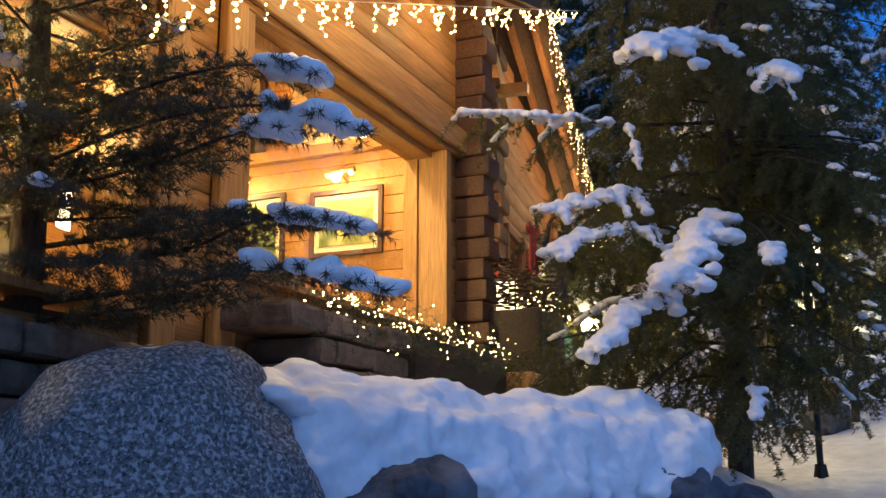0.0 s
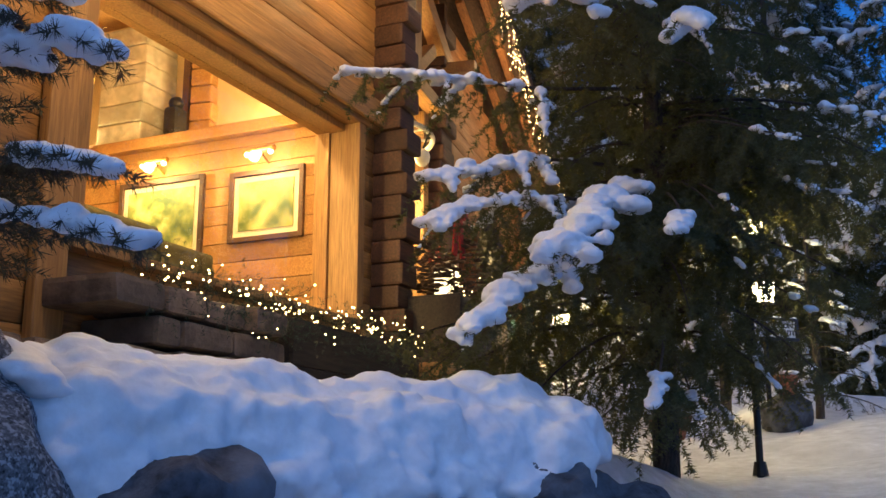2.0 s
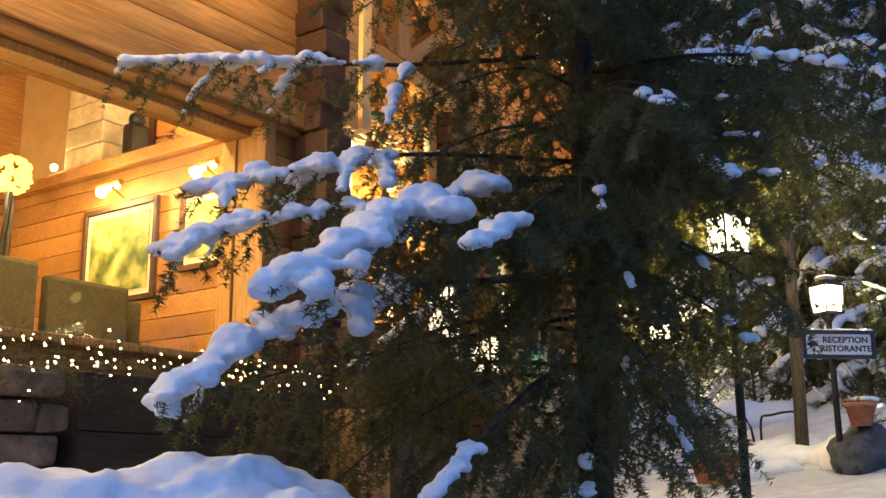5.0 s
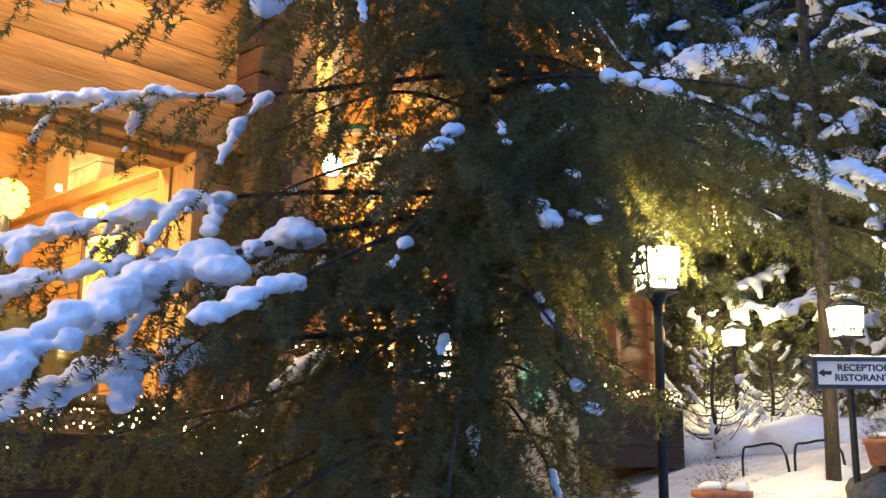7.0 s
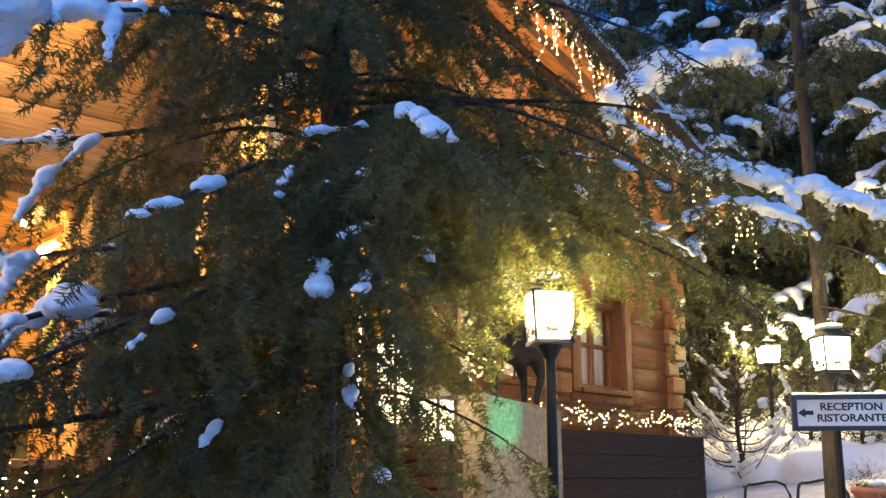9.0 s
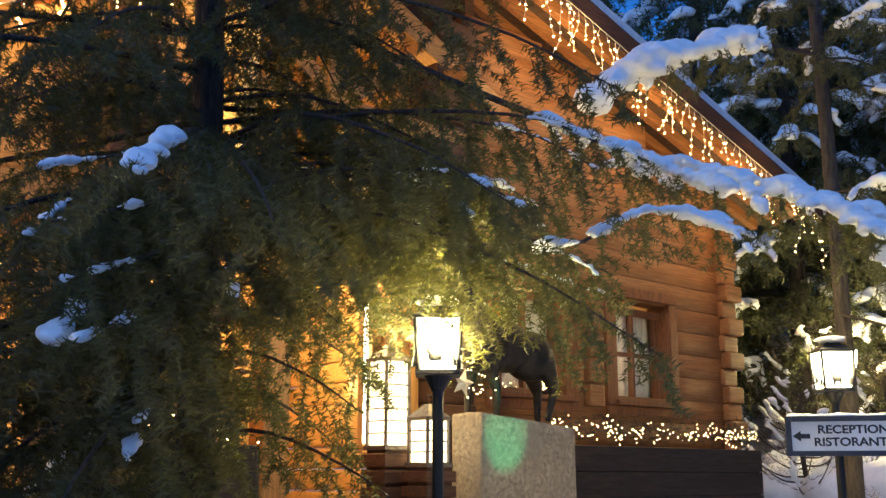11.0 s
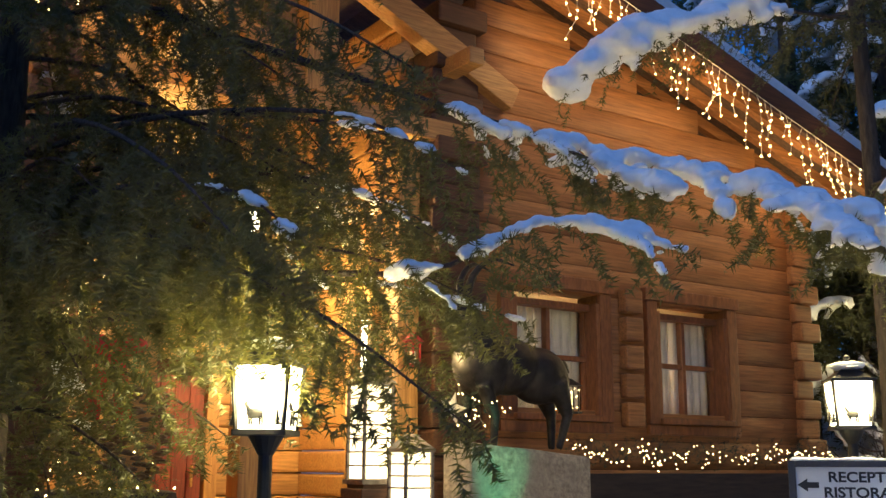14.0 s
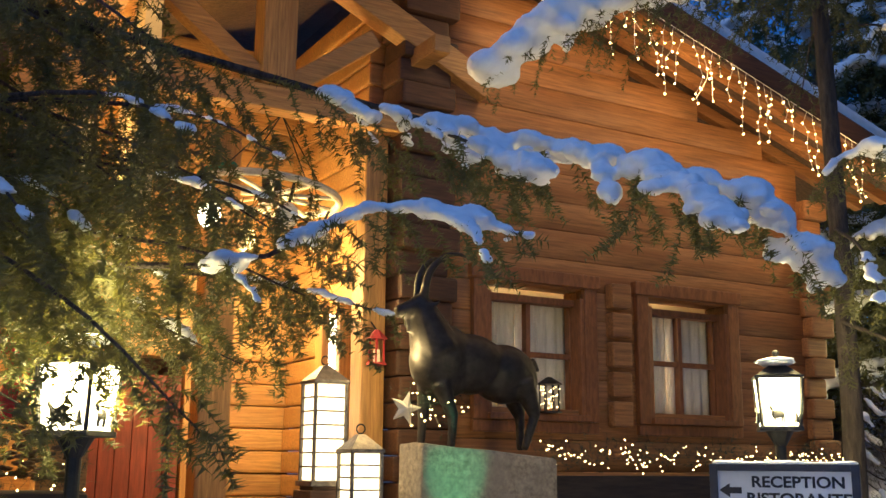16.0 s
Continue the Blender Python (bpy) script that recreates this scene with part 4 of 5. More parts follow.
PX, PY = -2.25, 5.45
P0 = [
    ([(PX, PY, 3.35), (-1.5, 5.0, 3.45), (-0.95, 4.65, 3.42), (-0.58, 4.5, 3.3)], 0.13, 0.76, 0.02),
    ([(PX, PY, 3.15), (-1.5, 5.0, 3.25), (-0.85, 4.6, 3.2), (-0.38, 4.5, 3.04)], 0.13, 0.78, 0.02),
    ([(PX, PY, 3.0), (-1.5, 5.2, 3.1), (-1.0, 4.8, 3.13), (-0.72, 4.6, 3.08)], 0.11, 0.8, 0.02),
    ([(PX, PY, 2.7), (-1.4, 5.2, 2.75), (-0.8, 4.7, 2.7), (-0.32, 4.5, 2.58)], 0.12, 0.78, 0.015),
    ([(PX, PY, 2.6), (-1.4, 5.3, 2.65), (-0.9, 4.8, 2.7), (-0.62, 4.6, 2.66)], 0.09, 0.82, 0.01),
    ([(PX, PY, 2.4), (-1.4, 5.2, 2.45), (-0.75, 4.7, 2.45), (-0.2, 4.5, 2.3)], 0.12, 0.72, 0.01),
    ([(PX, PY, 3.6), (-1.6, 5.2, 3.6), (-1.1, 5.0, 3.5)], 0.0, 0.7, 0),
    ([(PX, PY, 2.3), (-1.6, 5.3, 2.35), (-1.1, 5.1, 2.4)], 0.0, 0.7, 0),
    ([(PX, PY, 3.3), (-2.0, 4.7, 3.2), (-1.8, 4.2, 3.05)], 0.05, 0.8, 0.0),
    ([(PX, PY, 2.9), (-2.0, 4.8, 2.85), (-1.7, 4.3, 2.75)], 0.05, 0.8, 0.0),
    ([(PX, PY, 2.5), (-1.9, 4.8, 2.5), (-1.4, 4.5, 2.45)], 0.0, 0.8, 0.0),
]
conifer("mountain_pine", (PX, PY, level(PX, PY)), 5.2, 1.35, 76, "dark mountain pine with tufted boughs and snow on the tips", P0, low=0.22, trunk_r=0.12, snowy=0.12, snow_size=0.06, tw_len=0.36, tw_step=0.06,
        step=0.004, nlen=0.06, nwid=0.006, hang=0.1, flare=0.55, needle=PINENEEDLE, droop=-0.06, voxel=0.018)

conifer("young_spruce", (5.45, 14.0, level(5.45, 14.0)), 3.1, 0.85, 40, "young spruce with snowy twigs beside the sign", low=0.08, trunk_r=0.06, snowy=0.6, snow_size=0.07, tw_step=0.08, step=0.011, nlen=0.04, nwid=0.008)
far = conifer("spruce_tree", (9.0, 24.0, level(9.0, 24.0)), 15, 2.8, 90, "tall snow-dusted spruce in the dusk behind the chalet", low=0.06, trunk_r=0.2, snowy=0.75, snow_size=0.17, tw_len=0.8, tw_step=0.13, step=0.03, nlen=0.13, nwid=0.03, voxel=0.06)
tagged(far, group="spruces in the background")
for x, y, s, r in ((6.2, 27, 1.0, 1.0), (12.5, 21, 0.9, 2.0), (15.5, 27, 1.1, 0.3), (3.5, 31, 1.15, 4.0), (-1, 30, 1.2, 5.0), (19, 34, 1.2, 1.4), (11.5, 33, 1.1, 2.6), (7.6, 20.2, 0.62, 3.3), (-6, 33, 1.3, 0.9), (25, 30, 1.1, 5.3), (1.5, 38, 1.3, 2.2), (16, 42, 1.3, 3.9), (8.7, 17.6, 0.75, 1.2), (6.7, 18.9, 0.7, 4.4), (4.6, 24.2, 0.95, 2.9), (6.0, 22.2, 0.9, 5.5), (2.2, 27.0, 1.1, 1.7), (10.5, 26.5, 1.1, 0.2), (8.2, 29.5, 1.2, 3.7), (0.4, 23.6, 1.1, 2.2), (2.0, 23.4, 0.9, 4.8), (5.2, 28.5, 1.2, 0.7)):
    o = copy_thing(far, Matrix.Translation((x, y, level(x, y))) @ Matrix.Rotation(r, 4, "Z"))
    o.scale = (s, s, s)

shrub = conifer("snowy_shrub", (2.9, 19.4, level(2.9, 19.4)), 1.7, 1.0, 46, "bare frosted shrub bent under snow beside the path", low=0.05, trunk_r=0.04, snowy=0.45, snow_size=0.055, tw_len=0.5, tw_step=0.1, step=0.05, nlen=0.03, nwid=0.006, hang=-0.3, droop=-0.6, needle=BARK, voxel=0.03)
tagged(shrub, category="shrub", group="snowy shrubs")
for x, y, s, r in ((2.4, 22.4, 1.3, 1.0), (3.6, 21.2, 1.0, 2.0), (4.4, 19.6, 0.8, 3.0), (5.2, 21.8, 1.2, 4.0), (3.2, 24.5, 1.6, 5.0), (5.9, 18.4, 0.9, 0.6), (4.6, 25.2, 1.7, 2.4)):
    o = copy_thing(shrub, Matrix.Translation((x, y, level(x, y))) @ Matrix.Rotation(r, 4, "Z"))
    o.scale = (s, s, s)

# ---- boulder and snow-covered rock wall ----


def rock(name, c, r, scale, m, label, seed, group="", sub=4, rough=0.28, freq=1.1):
    ob = solo(name, ball(bmesh.new(), (0, 0, 0), r, scale, sub, rough, seed, freq), m, Matrix.Translation(c), label, "rock", group, smooth=True)
    return ob


rock("boulder", (-1.36, 4.95, 1.22), 0.8, (1.06, 0.85, 1.12), GRANITE, "large rounded grey granite boulder flecked with frost", 3.1, sub=5, rough=0.13)
rocks = [(-0.28, 5.25, 1.28, 0.42, (1.0, 0.8, 0.78)), (0.05, 5.5, 0.75, 0.5, (1, 0.9, 0.8)), (0.45, 5.95, 1.1, 0.36, (1, 0.8, 0.7)), (0.85, 6.15, 1.15, 0.34, (1, 0.9, 0.8)), (1.3, 6.6, 1.25, 0.42, (1.1, 0.8, 0.8)),
         (1.75, 7.0, 1.2, 0.4, (1, 0.9, 0.8)), (-1.0, 4.6, 0.45, 0.5, (1.2, 0.9, 0.8)), (0.6, 5.9, 0.6, 0.5, (1.2, 0.9, 0.7)), (1.4, 6.5, 0.7, 0.5, (1.2, 0.9, 0.8)), (-2.3, 4.35, 0.9, 0.6, (1, 0.9, 1))]
for k, (x, y, z, r, s) in enumerate(rocks):
    rock("rock", (x, y, z), r, s, DARKROCK, "dark blue-grey rock of the snowy retaining wall", 5 + k * 1.3, "retaining wall rocks", sub=4, rough=0.34)

bm = bmesh.new()
for k in range(46):
    u = k / 45
    x, y = -0.75 + u * 2.27, 5.15 + u * 1.9
    top = 2.02 + 0.035 * math.sin(u * 9) + 0.03 * math.sin(u * 23)
    ball(bm, (x - 0.12, y + 0.16, top - 0.24), 0.3, (1, 1, 0.85), 3, 0.02, k)
    ball(bm, (x + 0.02, y - 0.02, top - 0.36 + 0.04 * math.sin(u * 14)), 0.27, (1, 1, 0.9), 2, 0.14, k * 3)
    ball(bm, (x - 0.3, y + 0.42, top - 0.3), 0.3, (1, 1, 0.8), 3, 0.02, k * 5)
    if math.sin(u * 11.5 + 0.6) > -0.25:
        ball(bm, (x + 0.1, y - 0.12, top - 0.52 - 0.05 * math.sin(u * 31)), 0.19 + 0.03 * math.sin(k), (1, 0.9, 1), 2, 0.2, k * 7)
for x, y, z, r in ((1.45, 6.72, 1.6, 0.24), (1.52, 6.88, 1.72, 0.26), (1.35, 6.62, 1.45, 0.2), (1.25, 6.5, 1.42, 0.18), (-0.55, 5.05, 1.4, 0.12), (-0.5, 4.98, 1.28, 0.1), (0.45, 5.72, 1.28, 0.14), (0.6, 5.8, 1.22, 0.12), (1.1, 6.2, 1.24, 0.16), (1.25, 6.28, 1.2, 0.15)):
    ball(bm, (x, y, z), r, (1.1, 1, 0.9), 2, 0.2, x * 9)
for k in range(150):
    u = random.random()
    x, y = -0.75 + u * 2.3, 5.1 + u * 1.92
    g = random.random() * 0.72
    ball(bm, (x + 0.1 - 0.2 * g, y - 0.2 + 0.3 * g, 1.42 + 0.62 * g), random.uniform(0.07, 0.15), (1.2, 1, 0.8), 2, 0.3, k)
melt(solo("snow_bank", bm, SNOW, label="thick soft snow lying over the rock wall", category="snow", smooth=True), 0.024, 4, 0.13, DENTS)
bm = bmesh.new()
for k in range(26):
    u = k / 25
    x = -1.95 + u * 1.25
    ball(bm, (x, 4.93 + 0.1 * math.sin(k) + 0.12, 1.2 + 0.885 * math.sqrt(max(0.05, 1 - ((x + 1.3) / 0.84) ** 2))), 0.11, (1.2, 1.5, 0.35), 2, 0.1, k)
melt(solo("snow_patch", bm, SNOW, label="thin snow cap lying on the boulder", category="snow", smooth=True), 0.02, 3)

# ---- planters, garlands and string lights ----


def string_bulbs(parent, points, size=0.0066, material=BULB):
    bm = bmesh.new()
    for p in points:
        ball(bm, p, size * random.uniform(0.8, 1.3), sub=1)
    return part("bulb", bm, material, parent, "tiny warm white bulbs", kind="stuff")


def garland(name, m, x0, x1, y, z, spread, lights, label, hump=0.0):
    """An evergreen garland with tiny lights woven in."""
    g = thing(name, m, label, "garland")
    n = int((x1 - x0) * 90)
    p = np.stack([rng.uniform(x0, x1, n), y + rng.normal(0, spread, n), z + rng.normal(0, spread * 0.6, n) + hump * np.abs(rng.normal(0, 1, n))], 1)
    d = rng.normal(size=(n, 3)) + np.array((0, -0.4, 0.3))
    d /= np.linalg.norm(d, axis=1, keepdims=True)
    v = twig_needles(p, p + d * rng.uniform(0.07, 0.18, (n, 1)), 0.007, 0.03, 0.004, 0.6)
    part_mesh("greenery", np_mesh("greenery", v, np.arange(len(v)).reshape(-1, 3)), GARLAND, g, "dark green evergreen sprigs", kind="stuff")
    pts = [Vector((random.uniform(x0, x1), y - abs(random.gauss(0, spread)) - 0.03, z + random.gauss(0, spread * 0.8) + hump * random.random())) for _ in range(lights)]
    pts.sort(key=lambda q: q.x)
    string_bulbs(g, pts)
    wire = bmesh.new()
    for a, b in zip(pts[::2], pts[2::2]):
        rod(wire, a, b, 0.0015, sides=4)
    part("wire", wire, BLACKIRON, g)
    return g


def planter(m, x0, x1, y0, y1, z0, z1, material=BLACKWOOD):
    p = thing("planter_box", m, "dark wooden planter box in front of the window", "planter", "planter boxes")
    for k in range(3):
        h = (z1 - z0) / 3
        part("board", boxbm(x0, x1, y0, y0 + 0.04, z0 + k * h, z0 + (k + 1) * h - 0.006, 0.008), material, p)
    part("side", boxbm(x0, x0 + 0.04, y0 + 0.04, y1, z0, z1, 0.006), material, p)
    part("side", boxbm(x1 - 0.04, x1, y0 + 0.04, y1, z0, z1, 0.006), material, p)
    part("soil", boxbm(x0 + 0.04, x1 - 0.04, y0 + 0.04, y1, z0, z1 - 0.04, 0), BARK, p)


planter(H1, -1.95, 0.1, -0.62, -0.15, 1.6, 2.62)
garland("garland", H1, -3.5, 0.35, -0.48, 2.68, 0.085, 170, "evergreen garland full of tiny warm lights on the planter", 0.05)
garland("garland", H1, -3.5, 0.1, -0.64, 2.5, 0.09, 14, "dark evergreen sprigs hanging over the planter edge", 0.0)
ledge_stones = thing("stone_plinth", H1, "rough brown stone plinth below the window", "stone plinth", kind="structure")
for row in range(6):
    x = -6.4 + random.uniform(0, 0.2)
    while x < -2.05:
        w = min(random.uniform(0.2, 0.6), -1.98 - x)
        z = 1.5 + row * 0.19
        if w > 0.12 and (x > -3.9 or row < 4):
            out = -0.6 if x > -3.9 else -0.34
            bm = boxbm(x, x + w - 0.02, out + random.uniform(-0.06, 0.05), -0.02, z, z + random.uniform(0.15, 0.18), 0.04)
            for v in bm.verts:
                v.co += noise.noise_vector(v.co * 5) * 0.02
            part("stone", bm, PLINTH, ledge_stones)
        x += w
solo("timber_step", boxbm(-0.15, 0.25, -0.85, -0.5, 1.6, 2.52, 0.03), PINE, H1 @ Matrix.Translation((0.35, 0, 0)), "weathered squared timber block beside the planter", "timber block")

# big cones and a red bow on the porch corner
for x, y, z, s in ((0.95, -0.3, 3.5, 0.24), (1.17, -0.62, 3.5, 0.26), (0.62, -0.5, 3.4, 0.16)):
    c = thing("pine_cone", H1 @ Matrix.Translation((x, y, z)), "large brown decorative pine cone", "pine cone", "decorative pine cones")
    bm = bmesh.new()
    for k in range(70):
        u = k / 70
        t = k * 2.4
        r = s * math.sin(math.pi * (0.12 + 0.8 * u)) * 0.75
        ball(bm, (r * math.cos(t), r * math.sin(t), (u - 0.4) * s * 2.2), s * 0.2, (1, 1, 0.35), 1)
    part("scale", bm, CONE, c, kind="stuff")
bow = thing("red_bow", H1 @ Matrix.Translation((0.98, -0.62, 4.05)), "red cloth bow hanging on the log corner", "bow")
bm = bmesh.new()
for s in (-1, 1):
    ball(bm, (s * 0.11, 0, 0.04), 0.1, (1.1, 0.35, 0.7), 2, 0.2, s)
    beam(bm, (s * 0.03, 0, 0), (s * 0.1, 0, -0.42), 0.02, 0.1, 0.005)
part("cloth", bm, RED, bow, smooth=True)
porchbench = thing("porch_planter", H1 @ Matrix.Translation((0.98, -0.5, 1.7)), "dark tub of evergreen beside the log corner", "planter")
part("tub", boxbm(-0.42, 0.42, -0.32, 0.32, 0, 1.5, 0.04), BLACKWOOD, porchbench)
garland("garland", H1, 0.55, 1.4, -0.55, 3.24, 0.1, 30, "evergreen sprigs with a few lights on the tub", 0.08)

# facade box with garland
planter(H2, 0.15, 4.1, -0.5, -0.1, 2.5, 3.3)
garland("garland", H2, 0.2, 4.1, -0.4, 3.42, 0.07, 170, "evergreen garland with warm lights under the facade windows", 0.07)
garland("garland", H2, -1.25, -0.75, -0.75, 3.75, 0.09, 26, "evergreen sprigs with lights and a star beside the stone", 0.1)

# icicle lights along the verges


def icicles(name, m, p, q, drop, count, label):
    g = thing(name, m, label, "icicle lights")
    p, q = Vector(p), Vector(q)
    wire, pts = bmesh.new(), []
    for k in range(count):
        a = p.lerp(q, (k + random.random() * 0.6) / count)
        n = random.randint(2, 7)
        last = a
        for j in range(n):
            b = last + Vector((random.gauss(0, 0.03), random.gauss(0, 0.02), -drop / 5 * random.uniform(0.6, 1.3)))
            rod(wire, last, b, 0.003, sides=4)
            pts.append(b + Vector((random.gauss(0, 0.01), 0, 0)))
            last = b
    rod(wire, p, q, 0.004, sides=5)
    part("wire", wire, CREAM, g)
    string_bulbs(g, pts, 0.011, ICICLE)
    return g


RIDGE = Vector((RX, -0.8, RZ - 0.14))
icicles("icicle_lights", H2, RIDGE, (5.5, -0.8, RZ - 0.14 - 6.1 * SR), 0.5, 52, "icicle string lights hanging from the gable edge")
icicles("icicle_lights", H1, (-5.6, -0.8, 3.84), (2.4, -0.8, 7.2), 0.16, 46, "icicle string lights hanging over the large window")
for x, w in ((0.4, 34), (2.0, 34), (3.8, 38)):
    lamp("POINT", "gable_lights_glow", H2 @ Vector((x, -0.9, RZ - SR * abs(x - RX) - 0.6)), w, WARM, 0.25)
for x, w in ((-9.4, 80), (-7.4, 48), (-5.6, 42), (-3.8, 40)):
    lamp("POINT", "eave_lights_glow", H2 @ Vector((x, -0.9, RZ - SL * abs(x - RX) - 0.35)), w, (1.0, 0.66, 0.25), 0.25)

# ---- stone with the bronze ibex ----
st = thing("stone_slab", H2 @ Matrix.Translation((-0.6, -0.8, 2.15)), "upright cut stone slab washed by a green garden light", "stone slab")
bm = boxbm(-0.62, 0.62, -0.2, 0.2, 0, 1.4, 0.03)
bmesh.ops.subdivide_edges(bm, edges=bm.edges[:], cuts=3, use_grid_fill=True)
for v in bm.verts:
    k = noise.fractal(v.co * 3, 0.8, 2, 4)
    v.co += Vector((0.015, 0.02, 0.02)) * k
    if v.co.z > 0.7:
        v.co.z -= 0.09 * (v.co.x + 0.69)
part("slab", bm, STONE, st)
lamp("SPOT", "green_spot", H2 @ Vector((-1.1, -2.1, 2.5)), 90, (0.05, 1.0, 0.5), 0.03, aim=H2 @ Vector((-0.92, -0.9, 3.4)))
bpy.data.lights["green_spot"].spot_size, bpy.data.lights["green_spot"].spot_blend = radians(26), 0.7

bm = bmesh.new()
ball(bm, (-0.46, 0, 0.74), 0.31, (1.0, 0.72, 1.05), 3)
ball(bm, (-0.2, 0, 0.73), 0.29, (1.3, 0.78, 0.92), 3)
ball(bm, (0.16, 0, 0.66), 0.28, (1.15, 0.76, 0.95), 3)
ball(bm, (0.33, 0, 0.62), 0.2, (0.9, 0.85, 1.05), 2)
rod(bm, (0.42, 0, 0.76), (0.5, 0, 0.8), 0.045, 0.03)
rod(bm, (0.48, 0, 0.79), (0.54, 0, 0.7), 0.035, 0.02)
rod(bm, (-0.52, 0, 0.82), (-0.68, 0, 1.2), 0.24, 0.12, 14)
rod(bm, (-0.66, 0, 1.2), (-0.92, 0, 1.13), 0.11, 0.05, 14)
ball(bm, (-0.68, 0, 1.2), 0.11, (1.2, 0.8, 0.95), 2)
rod(bm, (-0.82, 0, 1.1), (-0.8, 0, 0.96), 0.035, 0.01)
for s in (-1, 1):
    pts = spline([(-0.68, s * 0.05, 1.26), (-0.64, s * 0.09, 1.5), (-0.46, s * 0.14, 1.66), (-0.22, s * 0.18, 1.62)], 10)
    for k, (a, b) in enumerate(zip(pts, pts[1:])):
        rod(bm, a, b, 0.042 - k * 0.003, 0.046 - k * 0.004, 8)
    rod(bm, (-0.63, s * 0.09, 1.2), (-0.55, s * 0.17, 1.24), 0.03, 0.008)
    rod(bm, (-0.55, s * 0.12, 0.55), (-0.5 - s * 0.08, s * 0.12, 0.27), 0.085, 0.05, 12)
    rod(bm, (-0.5 - s * 0.08, s * 0.12, 0.3), (-0.52 - s * 0.08, s * 0.12, 0.0), 0.045, 0.035, 10)
    rod(bm, (0.28, s * 0.12, 0.6), (0.42, s * 0.12, 0.3), 0.12, 0.055, 12)
    rod(bm, (0.42, s * 0.12, 0.32), (0.36 + s * 0.06, s * 0.12, 0.0), 0.05, 0.035, 10)
ib = solo("ibex_statue", bm, BRONZE, H2 @ Matrix.Translation((-0.47, -0.72, 3.5)) @ Matrix.Scale(0.93, 4), "dark bronze ibex statue standing on the stone slab", "statue", smooth=True)
melt(ib, 0.018, 3)

# ---- lanterns ----


def lamp_post(place, ground_z, label, watts, width=0.225, group="lamp posts"):
    """A square tapered lantern on an iron post; place is the top centre of the glass."""
    x, y, z = place
    h = 0.25
    g = thing("lamp_post", Matrix.Translation((x, y, ground_z)) @ Matrix.Rotation(radians(33), 4, "Z"), label, "lamp post", group)
    zt = z - ground_z
    zb = zt - h
    wt, wb = width / 2, width * 0.42
    bm = bmesh.new()
    rod(bm, (0, 0, -0.3), (0, 0, zb - 0.03), 0.032, 0.028, 14)
    rod(bm, (0, 0, 0), (0, 0, 0.12), 0.07, 0.05, 14)
    rod(bm, (0, 0, zb - 0.1), (0, 0, zb - 0.02), 0.03, 0.075, 14)
    part("post", bm, BLACKIRON, g)
    part("base_plate", boxbm(-wb - 0.015, wb + 0.015, -wb - 0.015, wb + 0.015, zb - 0.025, zb, 0.005), BLACKIRON, g)
    for sx in (-1, 1):
        for sy in (-1, 1):
            part("corner_bar", beam(bmesh.new(), (sx * wb, sy * wb, zb), (sx * wt, sy * wt, zt), 0.016, 0.016, 0.003), BLACKIRON, g)
    for k in range(4):
        m = Matrix.Rotation(k * math.pi / 2, 4, "Z")
        bm = bmesh.new()
        c = [m @ Vector(p) for p in ((-wb + 0.006, -wb, zb), (wb - 0.006, -wb, zb), (wt - 0.006, -wt, zt), (-wt + 0.006, -wt, zt))]
        inn = [m @ Vector((p[0], p[1] + 0.006, p[2])) for p in ((-wb + 0.006, -wb, zb), (wb - 0.006, -wb, zb), (wt - 0.006, -wt, zt), (-wt + 0.006, -wt, zt))]
        vs = [bm.verts.new(p) for p in c + inn]
        for f in ((0, 1, 2, 3), (7, 6, 5, 4), (0, 4, 5, 1), (1, 5, 6, 2), (2, 6, 7, 3), (3, 7, 4, 0)):
            bm.faces.new([vs[i] for i in f])
        pane = part("pane", bm, LAMPGLASS, g, "lit milky lantern glass")
        # cut-out silhouettes of a goat and a small fir on each pane
        bm = bmesh.new()
        yy = -wb - 0.016
        ball(bm, (-0.015, yy, zb + 0.06), 0.032, (1.15, 0.12, 0.7), 2)
        rod(bm, (-0.04, yy, zb + 0.075), (-0.055, yy, zb + 0.1), 0.01, 0.008, 6)
        rod(bm, (-0.055, yy, zb + 0.1), (-0.035, yy - 0.001, zb + 0.115), 0.005, 0.003, 6)
        for lx in (-0.038, -0.028, 0.004, 0.014):
            rod(bm, (lx, yy, zb + 0.05), (lx, yy + 0.004, zb + 0.012), 0.005, 0.004, 6)
        bmesh.ops.transform(bm, matrix=m, verts=bm.verts)
        part("goat_silhouette", bm, BLACKIRON, pane, "black cut-out of a goat")
        bm = bmesh.new()
        for lv in range(3):
            rod(bm, (0.075, yy - 0.002, zb + 0.015 + lv * 0.018), (0.075, yy - 0.002, zb + 0.042 + lv * 0.018), 0.02 - lv * 0.005, 0.002, 8)
        bmesh.ops.transform(bm, matrix=m, verts=bm.verts)
        part("fir_silhouette", bm, BLACKIRON, pane, "black cut-out of a fir")
    bm = bmesh.new()
    r = Matrix.Translation((0, 0, zt + 0.045)) @ Matrix.Rotation(math.pi / 4, 4, "Z")
    bmesh.ops.create_cone(bm, cap_ends=True, segments=4, radius1=wt * 1.42, radius2=0.05, depth=0.06, matrix=r)
    box(bm, -wt - 0.012, wt + 0.012, -wt - 0.012, wt + 0.012, zt - 0.004, zt + 0.012, 0.003)
    rod(bm, (0, 0, zt + 0.08), (0, 0, zt + 0.12), 0.02, 0.008)
    ball(bm, (0, 0, zt + 0.135), 0.02)
    part("cap", bm, BLACKIRON, g)
    bm = bmesh.new()
    ball(bm, (0, 0, zt + 0.09), 0.1, (1.1, 1.1, 0.28), 2, 0.2, x)
